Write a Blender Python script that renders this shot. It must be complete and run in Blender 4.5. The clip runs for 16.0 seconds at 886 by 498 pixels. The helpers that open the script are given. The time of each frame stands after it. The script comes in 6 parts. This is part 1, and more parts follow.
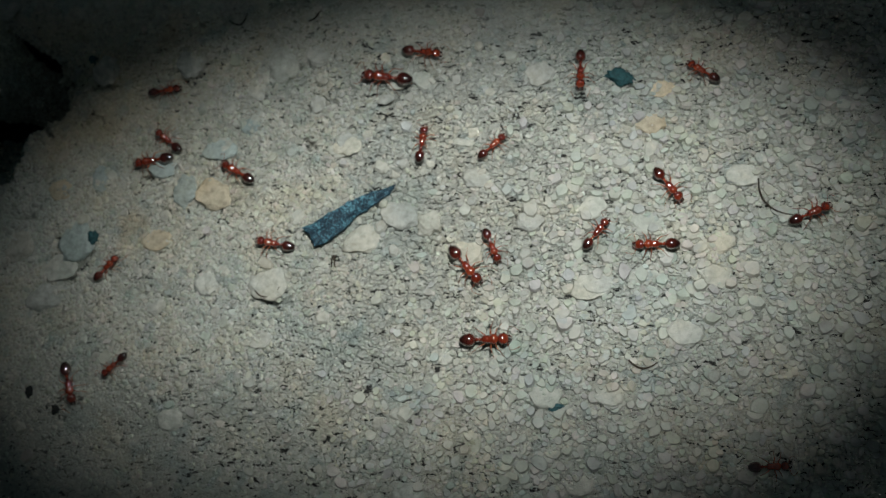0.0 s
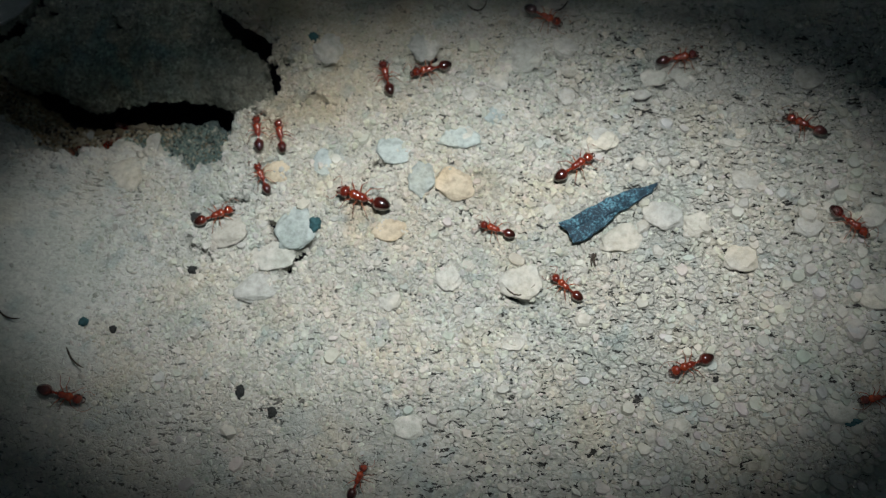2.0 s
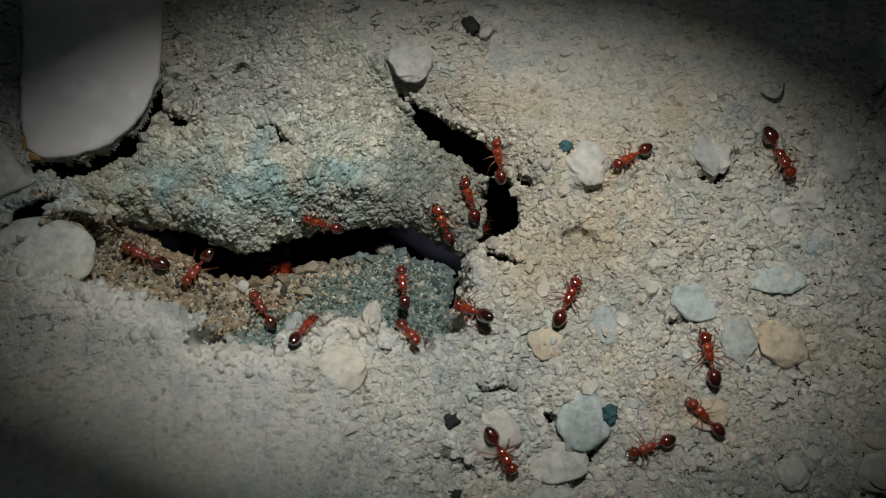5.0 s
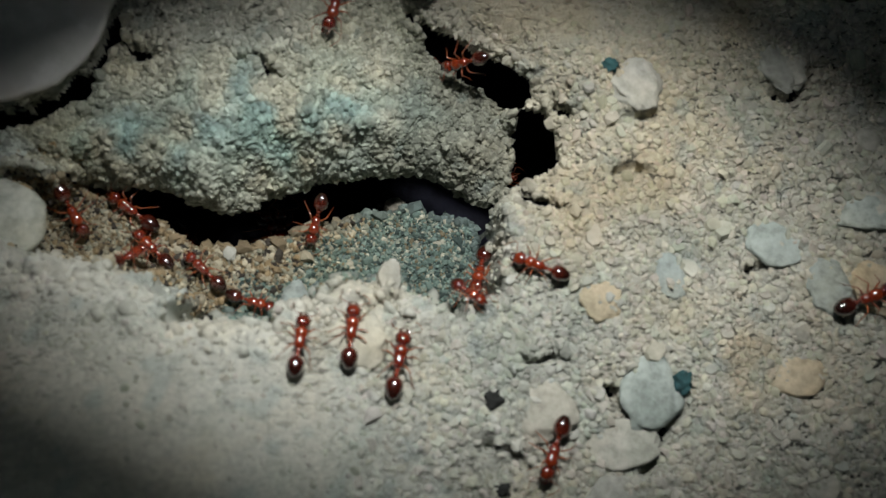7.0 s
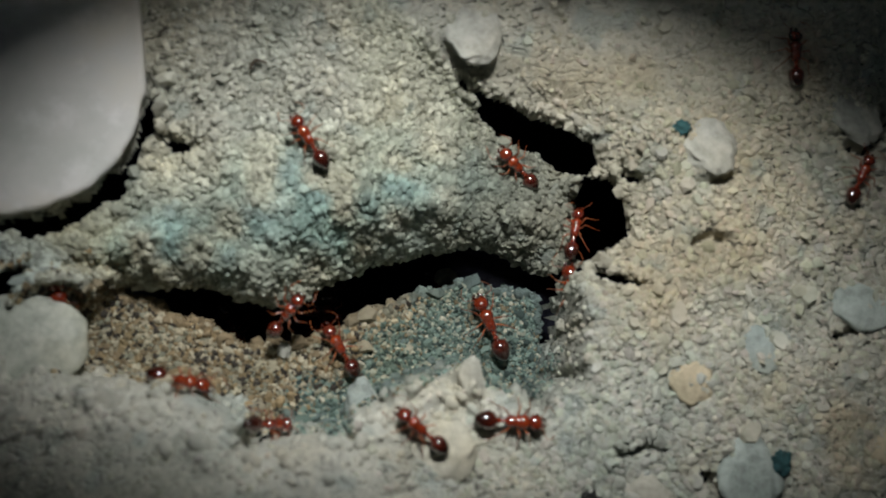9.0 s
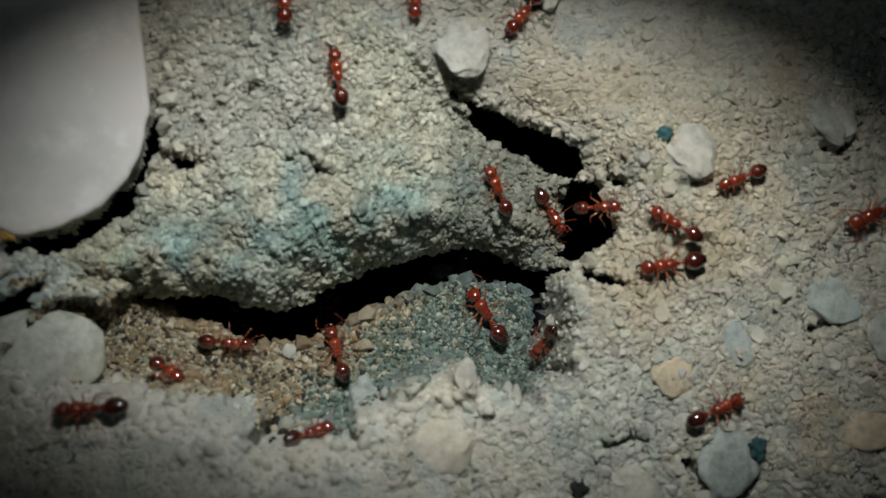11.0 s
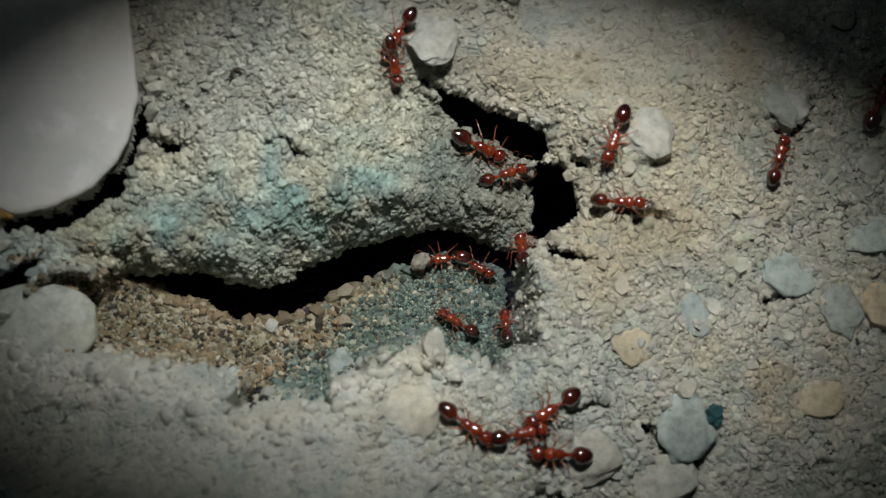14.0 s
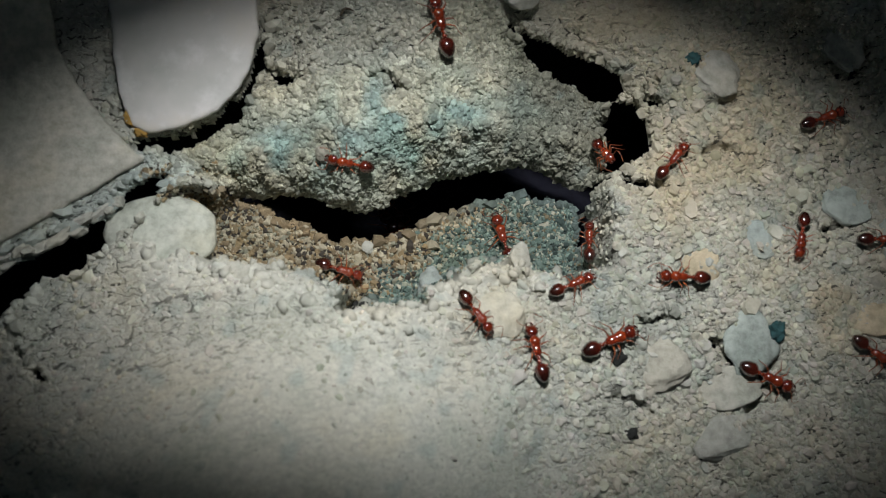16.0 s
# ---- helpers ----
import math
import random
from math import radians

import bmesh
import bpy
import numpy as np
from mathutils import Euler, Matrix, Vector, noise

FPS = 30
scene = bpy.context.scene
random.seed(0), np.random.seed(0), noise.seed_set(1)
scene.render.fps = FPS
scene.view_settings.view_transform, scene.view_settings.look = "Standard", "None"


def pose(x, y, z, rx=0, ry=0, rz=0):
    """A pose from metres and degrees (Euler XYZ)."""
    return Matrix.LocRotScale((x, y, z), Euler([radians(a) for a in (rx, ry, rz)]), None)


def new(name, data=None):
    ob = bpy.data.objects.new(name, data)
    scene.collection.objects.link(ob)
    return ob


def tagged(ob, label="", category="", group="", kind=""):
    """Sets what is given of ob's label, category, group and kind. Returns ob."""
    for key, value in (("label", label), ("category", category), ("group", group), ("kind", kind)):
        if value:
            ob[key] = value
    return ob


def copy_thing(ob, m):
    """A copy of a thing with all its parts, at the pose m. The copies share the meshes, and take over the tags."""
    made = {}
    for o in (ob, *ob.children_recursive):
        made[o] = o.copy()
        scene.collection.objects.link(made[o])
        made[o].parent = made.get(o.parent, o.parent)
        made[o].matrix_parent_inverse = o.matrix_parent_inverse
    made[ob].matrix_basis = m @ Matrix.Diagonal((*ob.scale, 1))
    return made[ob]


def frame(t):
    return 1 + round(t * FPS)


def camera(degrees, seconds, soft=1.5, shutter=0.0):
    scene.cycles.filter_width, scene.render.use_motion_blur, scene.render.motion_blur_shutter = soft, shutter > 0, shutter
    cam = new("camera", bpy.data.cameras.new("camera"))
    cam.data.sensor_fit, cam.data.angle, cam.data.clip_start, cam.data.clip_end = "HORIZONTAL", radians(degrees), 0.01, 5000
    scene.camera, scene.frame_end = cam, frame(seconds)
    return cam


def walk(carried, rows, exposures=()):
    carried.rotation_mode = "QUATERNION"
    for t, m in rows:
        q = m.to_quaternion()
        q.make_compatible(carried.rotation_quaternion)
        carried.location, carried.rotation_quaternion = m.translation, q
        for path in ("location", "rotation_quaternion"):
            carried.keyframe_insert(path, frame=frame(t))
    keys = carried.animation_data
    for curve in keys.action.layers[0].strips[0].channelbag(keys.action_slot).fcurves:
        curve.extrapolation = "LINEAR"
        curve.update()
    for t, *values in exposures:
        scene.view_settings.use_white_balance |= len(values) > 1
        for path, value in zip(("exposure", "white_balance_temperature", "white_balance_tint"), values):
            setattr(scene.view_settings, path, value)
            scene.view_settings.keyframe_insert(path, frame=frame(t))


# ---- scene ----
MM = 0.001
cam = camera(53.0, 16.0, soft=1.0)
# seconds, eye in millimetres, turn in degrees
PATH = [
    (0, 44.96, -20.64, 72.26, 10.42, 9.83, 0.97),
    (0.5, 33.04, -25.38, 71.85, 13.31, 7.30, 2.14),
    (1, 28.67, -25.79, 75.12, 13.54, 7.12, 2.97),
    (1.5, 23.33, -26.11, 72.97, 14.56, 5.70, 2.74),
    (2, 16.58, -26.45, 68.86, 15.40, 4.13, 2.52),
    (2.5, 10.71, -24.86, 67.17, 16.68, 2.31, 1.99),
    (3, 5.86, -22.04, 61.12, 16.63, 2.46, 2.52),
    (3.5, 1.84, -19.83, 55.28, 15.56, 0.57, 1.67),
    (4, -5.76, -10.97, 55.70, 14.67, -1.12, -0.20),
    (4.2, -8.72, -6.83, 56.74, 13.09, -3.27, -1.19),
    (6.5, -15.32, -2.26, 46.55, 7.32, -4.11, -5.08),
    (7, -15.44, -4.68, 44.59, 9.12, -4.51, -6.02),
    (7.5, -16.55, -5.55, 43.42, 9.86, -4.73, -6.43),
    (8, -16.85, -4.13, 43.02, 10.51, -5.51, -7.10),
    (8.5, -20.21, -0.27, 41.70, 9.26, -7.04, -8.74),
    (10.8, -19.87, 4.31, 42.10, 5.58, -5.77, -10.95),
    (11, -19.70, 4.74, 44.38, 4.60, -6.78, -11.01),
    (11.5, -17.46, 3.00, 47.65, 6.43, -7.22, -11.56),
    (12, -17.39, 3.12, 46.30, 5.05, -6.19, -11.46),
    (12.5, -17.59, 3.04, 47.56, 5.97, -5.74, -11.67),
    (13, -16.94, 3.11, 47.46, 5.18, -5.67, -11.23),
    (13.5, -17.48, 3.10, 47.04, 5.41, -6.01, -11.40),
    (14, -18.09, 2.25, 47.19, 5.46, -5.78, -11.26),
    (14.5, -20.31, -1.13, 50.38, 7.22, -4.13, -11.12),
    (15, -17.49, 0.48, 54.56, 6.50, -1.87, -10.63),
    (15.5, -19.95, -2.66, 51.79, 7.56, -2.46, -10.23),
    (16, -22.79, -4.21, 50.86, 7.89, -3.79, -10.01),
]


def eye_pose(x, y, z, rx, ry, rz):
    return pose(x * MM, y * MM, z * MM, rx, ry, rz)


EXPOSURES = [(0.0, -0.34, 6310, -1), (0.5, -0.1, 6250, -1), (1.0, 0.03, 6240, 2), (1.5, 0.03, 6270, 5), (2.0, -0.07, 6320, 5), (2.5, -0.08, 6370, 6), (3.0, -0.41, 6400, 6), (3.5, -0.66, 6500, 5), (4.2, -0.95, 6600, 8), (6.5, -1.15, 6680, 4), (8.5, -1.4, 6680, 3), (11.0, -1.4, 6680, 3), (11.5, -1.33, 6660, 3), (12.5, -1.3, 6650, 3), (14.0, -1.29, 6640, 3), (14.5, -1.12, 6620, 4), (16.0, -1.02, 6600, 5)]
walk(cam, [(row[0], eye_pose(*row[1:])) for row in PATH], EXPOSURES)

# the little lens is sharp at one distance only
cam.data.dof.use_dof = True
cam.data.dof.focus_distance = 0.060
cam.data.dof.aperture_fstop = 66.0

# ---- night sky: almost no light besides the torch ----
world = bpy.data.worlds.new("night")
scene.world = world
world.use_nodes = True
world.node_tree.nodes["Background"].inputs["Color"].default_value = (0.55, 0.75, 0.9, 1)
world.node_tree.nodes["Background"].inputs["Strength"].default_value = 0.025
TORCH_POWER = 760.0


# ---- materials ----
def material(name, rough=0.8, **inputs):
    mat = bpy.data.materials.new(name)
    mat.use_nodes = True
    tree = mat.node_tree
    shader = tree.nodes["Principled BSDF"]
    shader.inputs["Roughness"].default_value = rough
    for key, value in inputs.items():
        shader.inputs[key.replace("_", " ")].default_value = value
    return mat, tree, shader


def node(tree, kind, **inputs):
    n = tree.nodes.new(kind)
    for key, value in inputs.items():
        n.inputs[key.replace("_", " ")].default_value = value
    return n


def link(tree, a, out, b, into):
    tree.links.new(a.outputs[out], b.inputs[into])


def ramp(tree, *stops):
    n = tree.nodes.new("ShaderNodeValToRGB")
    while len(n.color_ramp.elements) < len(stops):
        n.color_ramp.elements.new(0.5)
    for e, (at, colour) in zip(n.color_ramp.elements, stops):
        e.position, e.color = at, (*colour, 1)
    return n


def times(tree, a, out_a, b, out_b, factor=1.0):
    """Multiplies two colours."""
    n = tree.nodes.new("ShaderNodeMix")
    n.data_type, n.blend_type = "RGBA", "MULTIPLY"
    n.inputs[0].default_value = factor
    tree.links.new(a.outputs[out_a], n.inputs[6])
    tree.links.new(b.outputs[out_b], n.inputs[7])
    return n


def rough_stone(name, colour=None, grain=1400.0, patch=160.0, bump=0.45, depth=0.00025, rough=0.85, contrast=0.55):
    """Mineral surface: a base colour (or the tint stored on the mesh), patches, fine grain and relief. Scales are per metre."""
    mat, tree, shader = material(name, rough)
    place = tree.nodes.new("ShaderNodeNewGeometry")
    coarse = node(tree, "ShaderNodeTexNoise", Scale=patch, Detail=4.0, Roughness=0.6)
    fine = node(tree, "ShaderNodeTexNoise", Scale=grain, Detail=5.0, Roughness=0.65)
    cells = node(tree, "ShaderNodeTexVoronoi", Scale=grain * 0.9)
    for n in (coarse, fine, cells):
        link(tree, place, "Position", n, "Vector")
    low = 1 - contrast
    shade = ramp(tree, (0.3, (low, low, low * 0.97)), (0.52, (0.92, 0.92, 0.9)), (0.75, (1.15, 1.15, 1.15)))
    link(tree, fine, "Fac", shade, "Fac")
    wash = ramp(tree, (0.3, (0.78, 0.82, 0.8)), (0.5, (1, 1, 1)), (0.7, (1.06, 1.0, 0.9)))
    link(tree, coarse, "Fac", wash, "Fac")
    if colour is None:
        base = tree.nodes.new("ShaderNodeVertexColor")
        base.layer_name = "tint"
        out = "Color"
    else:
        base = tree.nodes.new("ShaderNodeRGB")
        base.outputs[0].default_value = (*colour, 1)
        out = 0
    first = times(tree, base, out, shade, "Color")
    second = times(tree, first, 2, wash, "Color")
    loose = tree.nodes.new("ShaderNodeObjectInfo")
    vary = ramp(tree, (0.0, (0.85, 0.85, 0.87)), (1.0, (1.08, 1.06, 1.03)))
    link(tree, loose, "Random", vary, "Fac")
    third = times(tree, second, 2, vary, "Color")
    link(tree, third, 2, shader, "Base Color")
    height = tree.nodes.new("ShaderNodeMath")
    height.operation = "MULTIPLY_ADD"
    height.inputs[1].default_value = -0.5
    link(tree, cells, "Distance", height, 0)
    link(tree, fine, "Fac", height, 2)
    relief = node(tree, "ShaderNodeBump", Strength=bump, Distance=depth)
    link(tree, height, 0, relief, "Height")
    link(tree, relief, "Normal", shader, "Normal")
    return mat


def crust(name):
    """Dried sandy crust: the tint of the mesh, broken into crumbs by fine ragged cracks that come and go, their shade
    put into the colour. Scales are per metre.
    """
    mat, tree, shader = material(name, 0.88)
    place = tree.nodes.new("ShaderNodeNewGeometry")
    warp = node(tree, "ShaderNodeTexNoise", Scale=900.0, Detail=3.0)
    link(tree, place, "Position", warp, "Vector")
    push = tree.nodes.new("ShaderNodeVectorMath")
    push.operation = "MULTIPLY_ADD"
    push.inputs[1].default_value = (0.0009, 0.0009, 0.0009)
    link(tree, warp, "Color", push, 0)
    link(tree, place, "Position", push, 2)
    flat = tree.nodes.new("ShaderNodeVectorMath")
    flat.operation = "MULTIPLY"
    flat.inputs[1].default_value = (0.75, 1.25, 1.0)
    link(tree, push, 0, flat, 0)
    layers = []
    for scale, wide, least in ((4200.0, 0.1, 0.8), (1350.0, 0.06, 0.0)):
        cells = tree.nodes.new("ShaderNodeTexVoronoi")
        cells.feature = "DISTANCE_TO_EDGE"
        cells.inputs["Scale"].default_value = scale
        link(tree, flat, 0, cells, "Vector")
        gap = tree.nodes.new("ShaderNodeMapRange")
        gap.inputs["From Min"].default_value = wide * 0.15
        gap.inputs["From Max"].default_value = wide
        gap.inputs["To Min"].default_value = least
        link(tree, cells, "Distance", gap, "Value")
        layers.append(gap)
    lumps = node(tree, "ShaderNodeTexVoronoi", Scale=4200.0)
    link(tree, flat, 0, lumps, "Vector")
    fine = node(tree, "ShaderNodeTexNoise", Scale=3600.0, Detail=4.0, Roughness=0.7)
    coarse = node(tree, "ShaderNodeTexNoise", Scale=170.0, Detail=4.0, Roughness=0.6)
    broken = node(tree, "ShaderNodeTexNoise", Scale=1500.0, Detail=2.0)
    for n in (fine, coarse):
        link(tree, place, "Position", n, "Vector")
    link(tree, flat, 0, broken, "Vector")
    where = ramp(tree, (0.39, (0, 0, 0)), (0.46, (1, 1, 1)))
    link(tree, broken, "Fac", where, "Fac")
    both = tree.nodes.new("ShaderNodeMath")
    both.operation = "MULTIPLY"
    link(tree, layers[0], 0, both, 0)
    link(tree, layers[1], 0, both, 1)
    shut = tree.nodes.new("ShaderNodeMath")
    shut.operation = "MAXIMUM"
    link(tree, both, 0, shut, 0)
    # short dark dashes that run along the layers: relief shade put into the colour
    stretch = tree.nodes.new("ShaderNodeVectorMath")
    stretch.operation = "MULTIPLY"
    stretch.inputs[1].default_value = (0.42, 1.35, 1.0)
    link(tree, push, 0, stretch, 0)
    dash_noise = node(tree, "ShaderNodeTexNoise", Scale=2300.0, Detail=2.0, Roughness=0.6)
    link(tree, stretch, 0, dash_noise, "Vector")
    dash_shade = ramp(tree, (0.787, (1, 1, 1)), (0.825, (0.045, 0.043, 0.04)))
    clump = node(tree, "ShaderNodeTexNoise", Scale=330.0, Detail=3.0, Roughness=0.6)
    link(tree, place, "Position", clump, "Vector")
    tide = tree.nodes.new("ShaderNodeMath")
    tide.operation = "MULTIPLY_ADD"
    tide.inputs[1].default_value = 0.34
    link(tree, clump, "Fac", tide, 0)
    link(tree, dash_noise, "Fac", tide, 2)
    link(tree, tide, 0, dash_shade, "Fac")
    worn = tree.nodes.new("ShaderNodeAttribute")
    worn.attribute_name = "broken"
    whole = tree.nodes.new("ShaderNodeMath")
    whole.operation = "SUBTRACT"
    whole.inputs[0].default_value = 1.0
    link(tree, worn, "Fac", whole, 1)
    most = tree.nodes.new("ShaderNodeMath")
    most.operation = "MAXIMUM"
    link(tree, where, "Color", most, 0)
    link(tree, whole, 0, most, 1)
    link(tree, most, 0, shut, 1)
    base = tree.nodes.new("ShaderNodeVertexColor")
    base.layer_name = "tint"
    # multiplies the shade of the open cracks into the tint
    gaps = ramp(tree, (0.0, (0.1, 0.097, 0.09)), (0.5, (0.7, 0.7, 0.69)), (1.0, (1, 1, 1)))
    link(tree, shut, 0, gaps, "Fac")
    each = ramp(tree, (0.0, (0.9, 0.9, 0.9)), (1.0, (1.1, 1.1, 1.08)))
    split = tree.nodes.new("ShaderNodeSeparateColor")
    link(tree, lumps, "Color", split, 0)
    link(tree, split, 0, each, "Fac")
    shade = ramp(tree, (0.3, (0.8, 0.79, 0.77)), (0.55, (1, 1, 1)), (0.75, (1.1, 1.1, 1.1)))
    link(tree, fine, "Fac", shade, "Fac")
    wash = ramp(tree, (0.3, (0.8, 0.83, 0.81)), (0.5, (1, 1, 1)), (0.7, (1.06, 1.0, 0.9)))
    link(tree, coarse, "Fac", wash, "Fac")
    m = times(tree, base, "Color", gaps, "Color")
    for n in (each, shade, wash, dash_shade):
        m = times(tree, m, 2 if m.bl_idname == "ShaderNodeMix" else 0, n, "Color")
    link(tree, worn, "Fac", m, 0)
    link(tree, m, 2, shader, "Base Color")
    height = tree.nodes.new("ShaderNodeMath")
    height.operation = "MULTIPLY_ADD"
    height.inputs[1].default_value = 0.5
    link(tree, fine, "Fac", height, 0)
    rise = tree.nodes.new("ShaderNodeMath")
    rise.operation = "MULTIPLY_ADD"
    rise.inputs[1].default_value = 0.55
    link(tree, split, 1, rise, 0)
    sunk = times(tree, both, 0, dash_shade, "Color")
    link(tree, sunk, 2, rise, 2)
    link(tree, rise, 0, height, 2)
    relief = node(tree, "ShaderNodeBump", Strength=0.75, Distance=0.0002)
    link(tree, worn, "Fac", relief, "Strength")
    link(tree, height, 0, relief, "Height")
    link(tree, relief, "Normal", shader, "Normal")
    return mat


def speckled(name, dark, light):
    """Dark paint chip with a worn, pale-flecked face."""
    mat, tree, shader = material(name, 0.65)
    where = tree.nodes.new("ShaderNodeTexCoord")
    fleck = node(tree, "ShaderNodeTexNoise", Scale=5200.0, Detail=4.0, Roughness=0.7)
    wear = node(tree, "ShaderNodeTexNoise", Scale=900.0, Detail=3.0)
    for n in (fleck, wear):
        link(tree, where, "Object", n, "Vector")
    both = tree.nodes.new("ShaderNodeMath")
    both.operation = "MULTIPLY_ADD"
    both.inputs[1].default_value = 0.5
    link(tree, wear, "Fac", both, 0)
    link(tree, fleck, "Fac", both, 2)
    tone = ramp(tree, (0.6, tuple(0.6 * v for v in dark)), (0.74, dark), (0.82, tuple(0.5 * (a + b) for a, b in zip(dark, light))), (0.9, light))
    link(tree, both, 0, tone, "Fac")
    link(tree, tone, "Color", shader, "Base Color")
    relief = node(tree, "ShaderNodeBump", Strength=0.7, Distance=0.0001)
    link(tree, fleck, "Fac", relief, "Height")
    link(tree, relief, "Normal", shader, "Normal")
    return mat


def chitin(name, front, back, rough=0.2):
    """Glossy ant cuticle that shades from one colour at the front of the part to another at its back."""
    mat, tree, shader = material(name, rough, Coat_Weight=1.0, Coat_Roughness=0.16, Coat_IOR=1.8, Specular_IOR_Level=0.7)
    where = tree.nodes.new("ShaderNodeTexCoord")
    axis = tree.nodes.new("ShaderNodeSeparateXYZ")
    link(tree, where, "Generated", axis, "Vector")
    grade = ramp(tree, (0.25, back), (0.8, front))
    link(tree, axis, "X", grade, "Fac")
    spots = node(tree, "ShaderNodeTexNoise", Scale=4000.0, Detail=3.0)
    link(tree, where, "Object", spots, "Vector")
    speck = ramp(tree, (0.35, (0.7, 0.65, 0.65)), (0.65, (1.15, 1.15, 1.1)))
    link(tree, spots, "Fac", speck, "Fac")
    each = tree.nodes.new("ShaderNodeObjectInfo")
    vary = ramp(tree, (0.0, (0.75, 0.7, 0.7)), (1.0, (1.25, 1.3, 1.2)))
    link(tree, each, "Random", vary, "Fac")
    mixed = times(tree, grade, "Color", speck, "Color")
    last = times(tree, mixed, 2, vary, "Color")
    link(tree, last, 2, shader, "Base Color")
    relief = node(tree, "ShaderNodeBump", Strength=0.12, Distance=0.00002)
    link(tree, spots, "Fac", relief, "Height")
    link(tree, relief, "Normal", shader, "Normal")
    return mat


SOIL = crust("sandy_soil")
GRAIN = rough_stone("sand_grain", grain=900.0, bump=0.3, contrast=0.3)
PALE = rough_stone("pale_stone", (0.5, 0.5, 0.445), grain=1700.0, bump=0.45, contrast=0.34)
CREAM = rough_stone("cream_stone", (0.53, 0.51, 0.43), grain=1700.0, bump=0.45, contrast=0.34)
ORANGE = rough_stone("orange_stone", (0.56, 0.48, 0.345), grain=1700.0, bump=0.45, contrast=0.4)
BLUISH = rough_stone("bluish_stone", (0.41, 0.465, 0.44), grain=1700.0, bump=0.5, contrast=0.42)
ROUND = rough_stone("grey_round_stone", (0.5, 0.525, 0.47), grain=1500.0, bump=0.4, contrast=0.4)
TEAL = rough_stone("teal_crumb", (0.03, 0.1, 0.11), grain=3000.0, bump=0.4, contrast=0.6)
DARK = rough_stone("dark_crumb", (0.02, 0.022, 0.02), grain=1600.0, bump=0.4, contrast=0.5)
# soil turned blue-black, to stand in for the shade inside the cracks
SHADE_SOIL = rough_stone("shade_soil", (0.035, 0.037, 0.066), grain=700.0, contrast=0.5)
FLAKE = speckled("blue_flake", (0.006, 0.032, 0.052), (0.11, 0.26, 0.31))
MORTAR = rough_stone("mortar_crumb", (0.36, 0.34, 0.28), grain=1800.0, bump=0.5, contrast=0.5)
AMBER = rough_stone("amber_crumb", (0.45, 0.28, 0.07), grain=900.0, contrast=0.3)
CRUSTY = rough_stone("crust_piece", (0.475, 0.465, 0.405), grain=1300.0, bump=0.4, contrast=0.35)
TWIG = rough_stone("dry_root", (0.06, 0.045, 0.03), grain=2500.0, contrast=0.5)
SMOOTH = rough_stone("smooth_pale_stone", (0.66, 0.65, 0.63), grain=500.0, bump=0.06, contrast=0.08, rough=0.7)
RED = chitin("red_cuticle", (0.25, 0.034, 0.008), (0.17, 0.02, 0.006), 0.16)
SKULL = chitin("head_cuticle", (0.17, 0.023, 0.007), (0.12, 0.013, 0.005), 0.12)
GASTER = chitin("dark_cuticle", (0.085, 0.011, 0.005), (0.022, 0.005, 0.003), 0.14)
LIMB = chitin("leg_cuticle", (0.3, 0.085, 0.03), (0.24, 0.06, 0.022), 0.3)
EYE_BLACK = material("eye_black", 0.15, Base_Color=(0.005, 0.004, 0.004, 1))[0]
BLACK_PLASTIC = material("black_plastic", 0.5, Base_Color=(0.012, 0.012, 0.012, 1))[0]
GLOW = material("lamp_glow", 0.5, Base_Color=(0.8, 0.8, 0.8, 1), Emission_Color=(1.0, 0.985, 1.03, 1), Emission_Strength=TORCH_POWER)[0]


# ---- the lie of the land, in millimetres ----
# lines of x, y, half width
SLIT = [(-30.6, 8.29, 0.28), (-27.9, 7.29, 0.59), (-26.0, 6.52, 1.02), (-24.1, 5.22, 1.22), (-22.7, 4.92, 1.12), (-20.5, 5.22, 1.1), (-18.2, 5.92, 1.07),
        (-15.6, 6.52, 1.03), (-13.0, 6.72, 1.03), (-11.2, 6.42, 0.97), (-9.5, 5.62, 0.84), (-8.1, 4.89, 0.59), (-8.2, 3.5, 0.3), (-8.7, 1.2, 0.15)]
CRACK = [(-11.56, 15.4, 0.24), (-10.52, 14.5, 0.38), (-9.62, 13.4, 0.57), (-8.42, 12.6, 0.63), (-6.82, 11.9, 0.77), (-5.92, 11.0, 0.67), (-5.72, 9.9, 0.28)]
HOLE = [(-5.98, 9.7, 0.33), (-5.3, 8.9, 0.73), (-5.15, 7.8, 0.93), (-5.15, 6.8, 0.93), (-6.55, 5.8, 0.58)]
ARC = [(-34.4, 11.1, 0.4), (-31.7, 11.0, 0.45), (-29.2, 12.1, 0.5), (-27.1, 14.8, 0.4), (-26.3, 17.4, 0.2)]
CREVICE = [(-60.0, -1.2, 1.5), (-43.0, 4.2, 1.29), (-41.1, 4.8, 1.19), (-38.8, 5.5, 1.06), (-36.5, 6.6, 0.9), (-34.8, 7.8, 0.71), (-33.9, 8.4, 0.45)]
RIM = [(-33.5, 4.6), (-31.4, 4.2), (-28.5, 3.2), (-26.0, 2.4), (-24.1, 1.2), (-24.1, 0.0), (-22.0, -0.25), (-20.1, -0.65), (-19.6, 0.3), (-17.1, 0.9),
       (-15.6, 1.1), (-14.0, 1.5), (-12.9, 0.2), (-10.9, -0.8), (-9.4, -0.1)]
NOTCH = [(-26.9, 15.4, 0.15), (-26.6, 14.5, 0.32), (-25.8, 13.8, 0.34), (-24.8, 13.4, 0.15)]
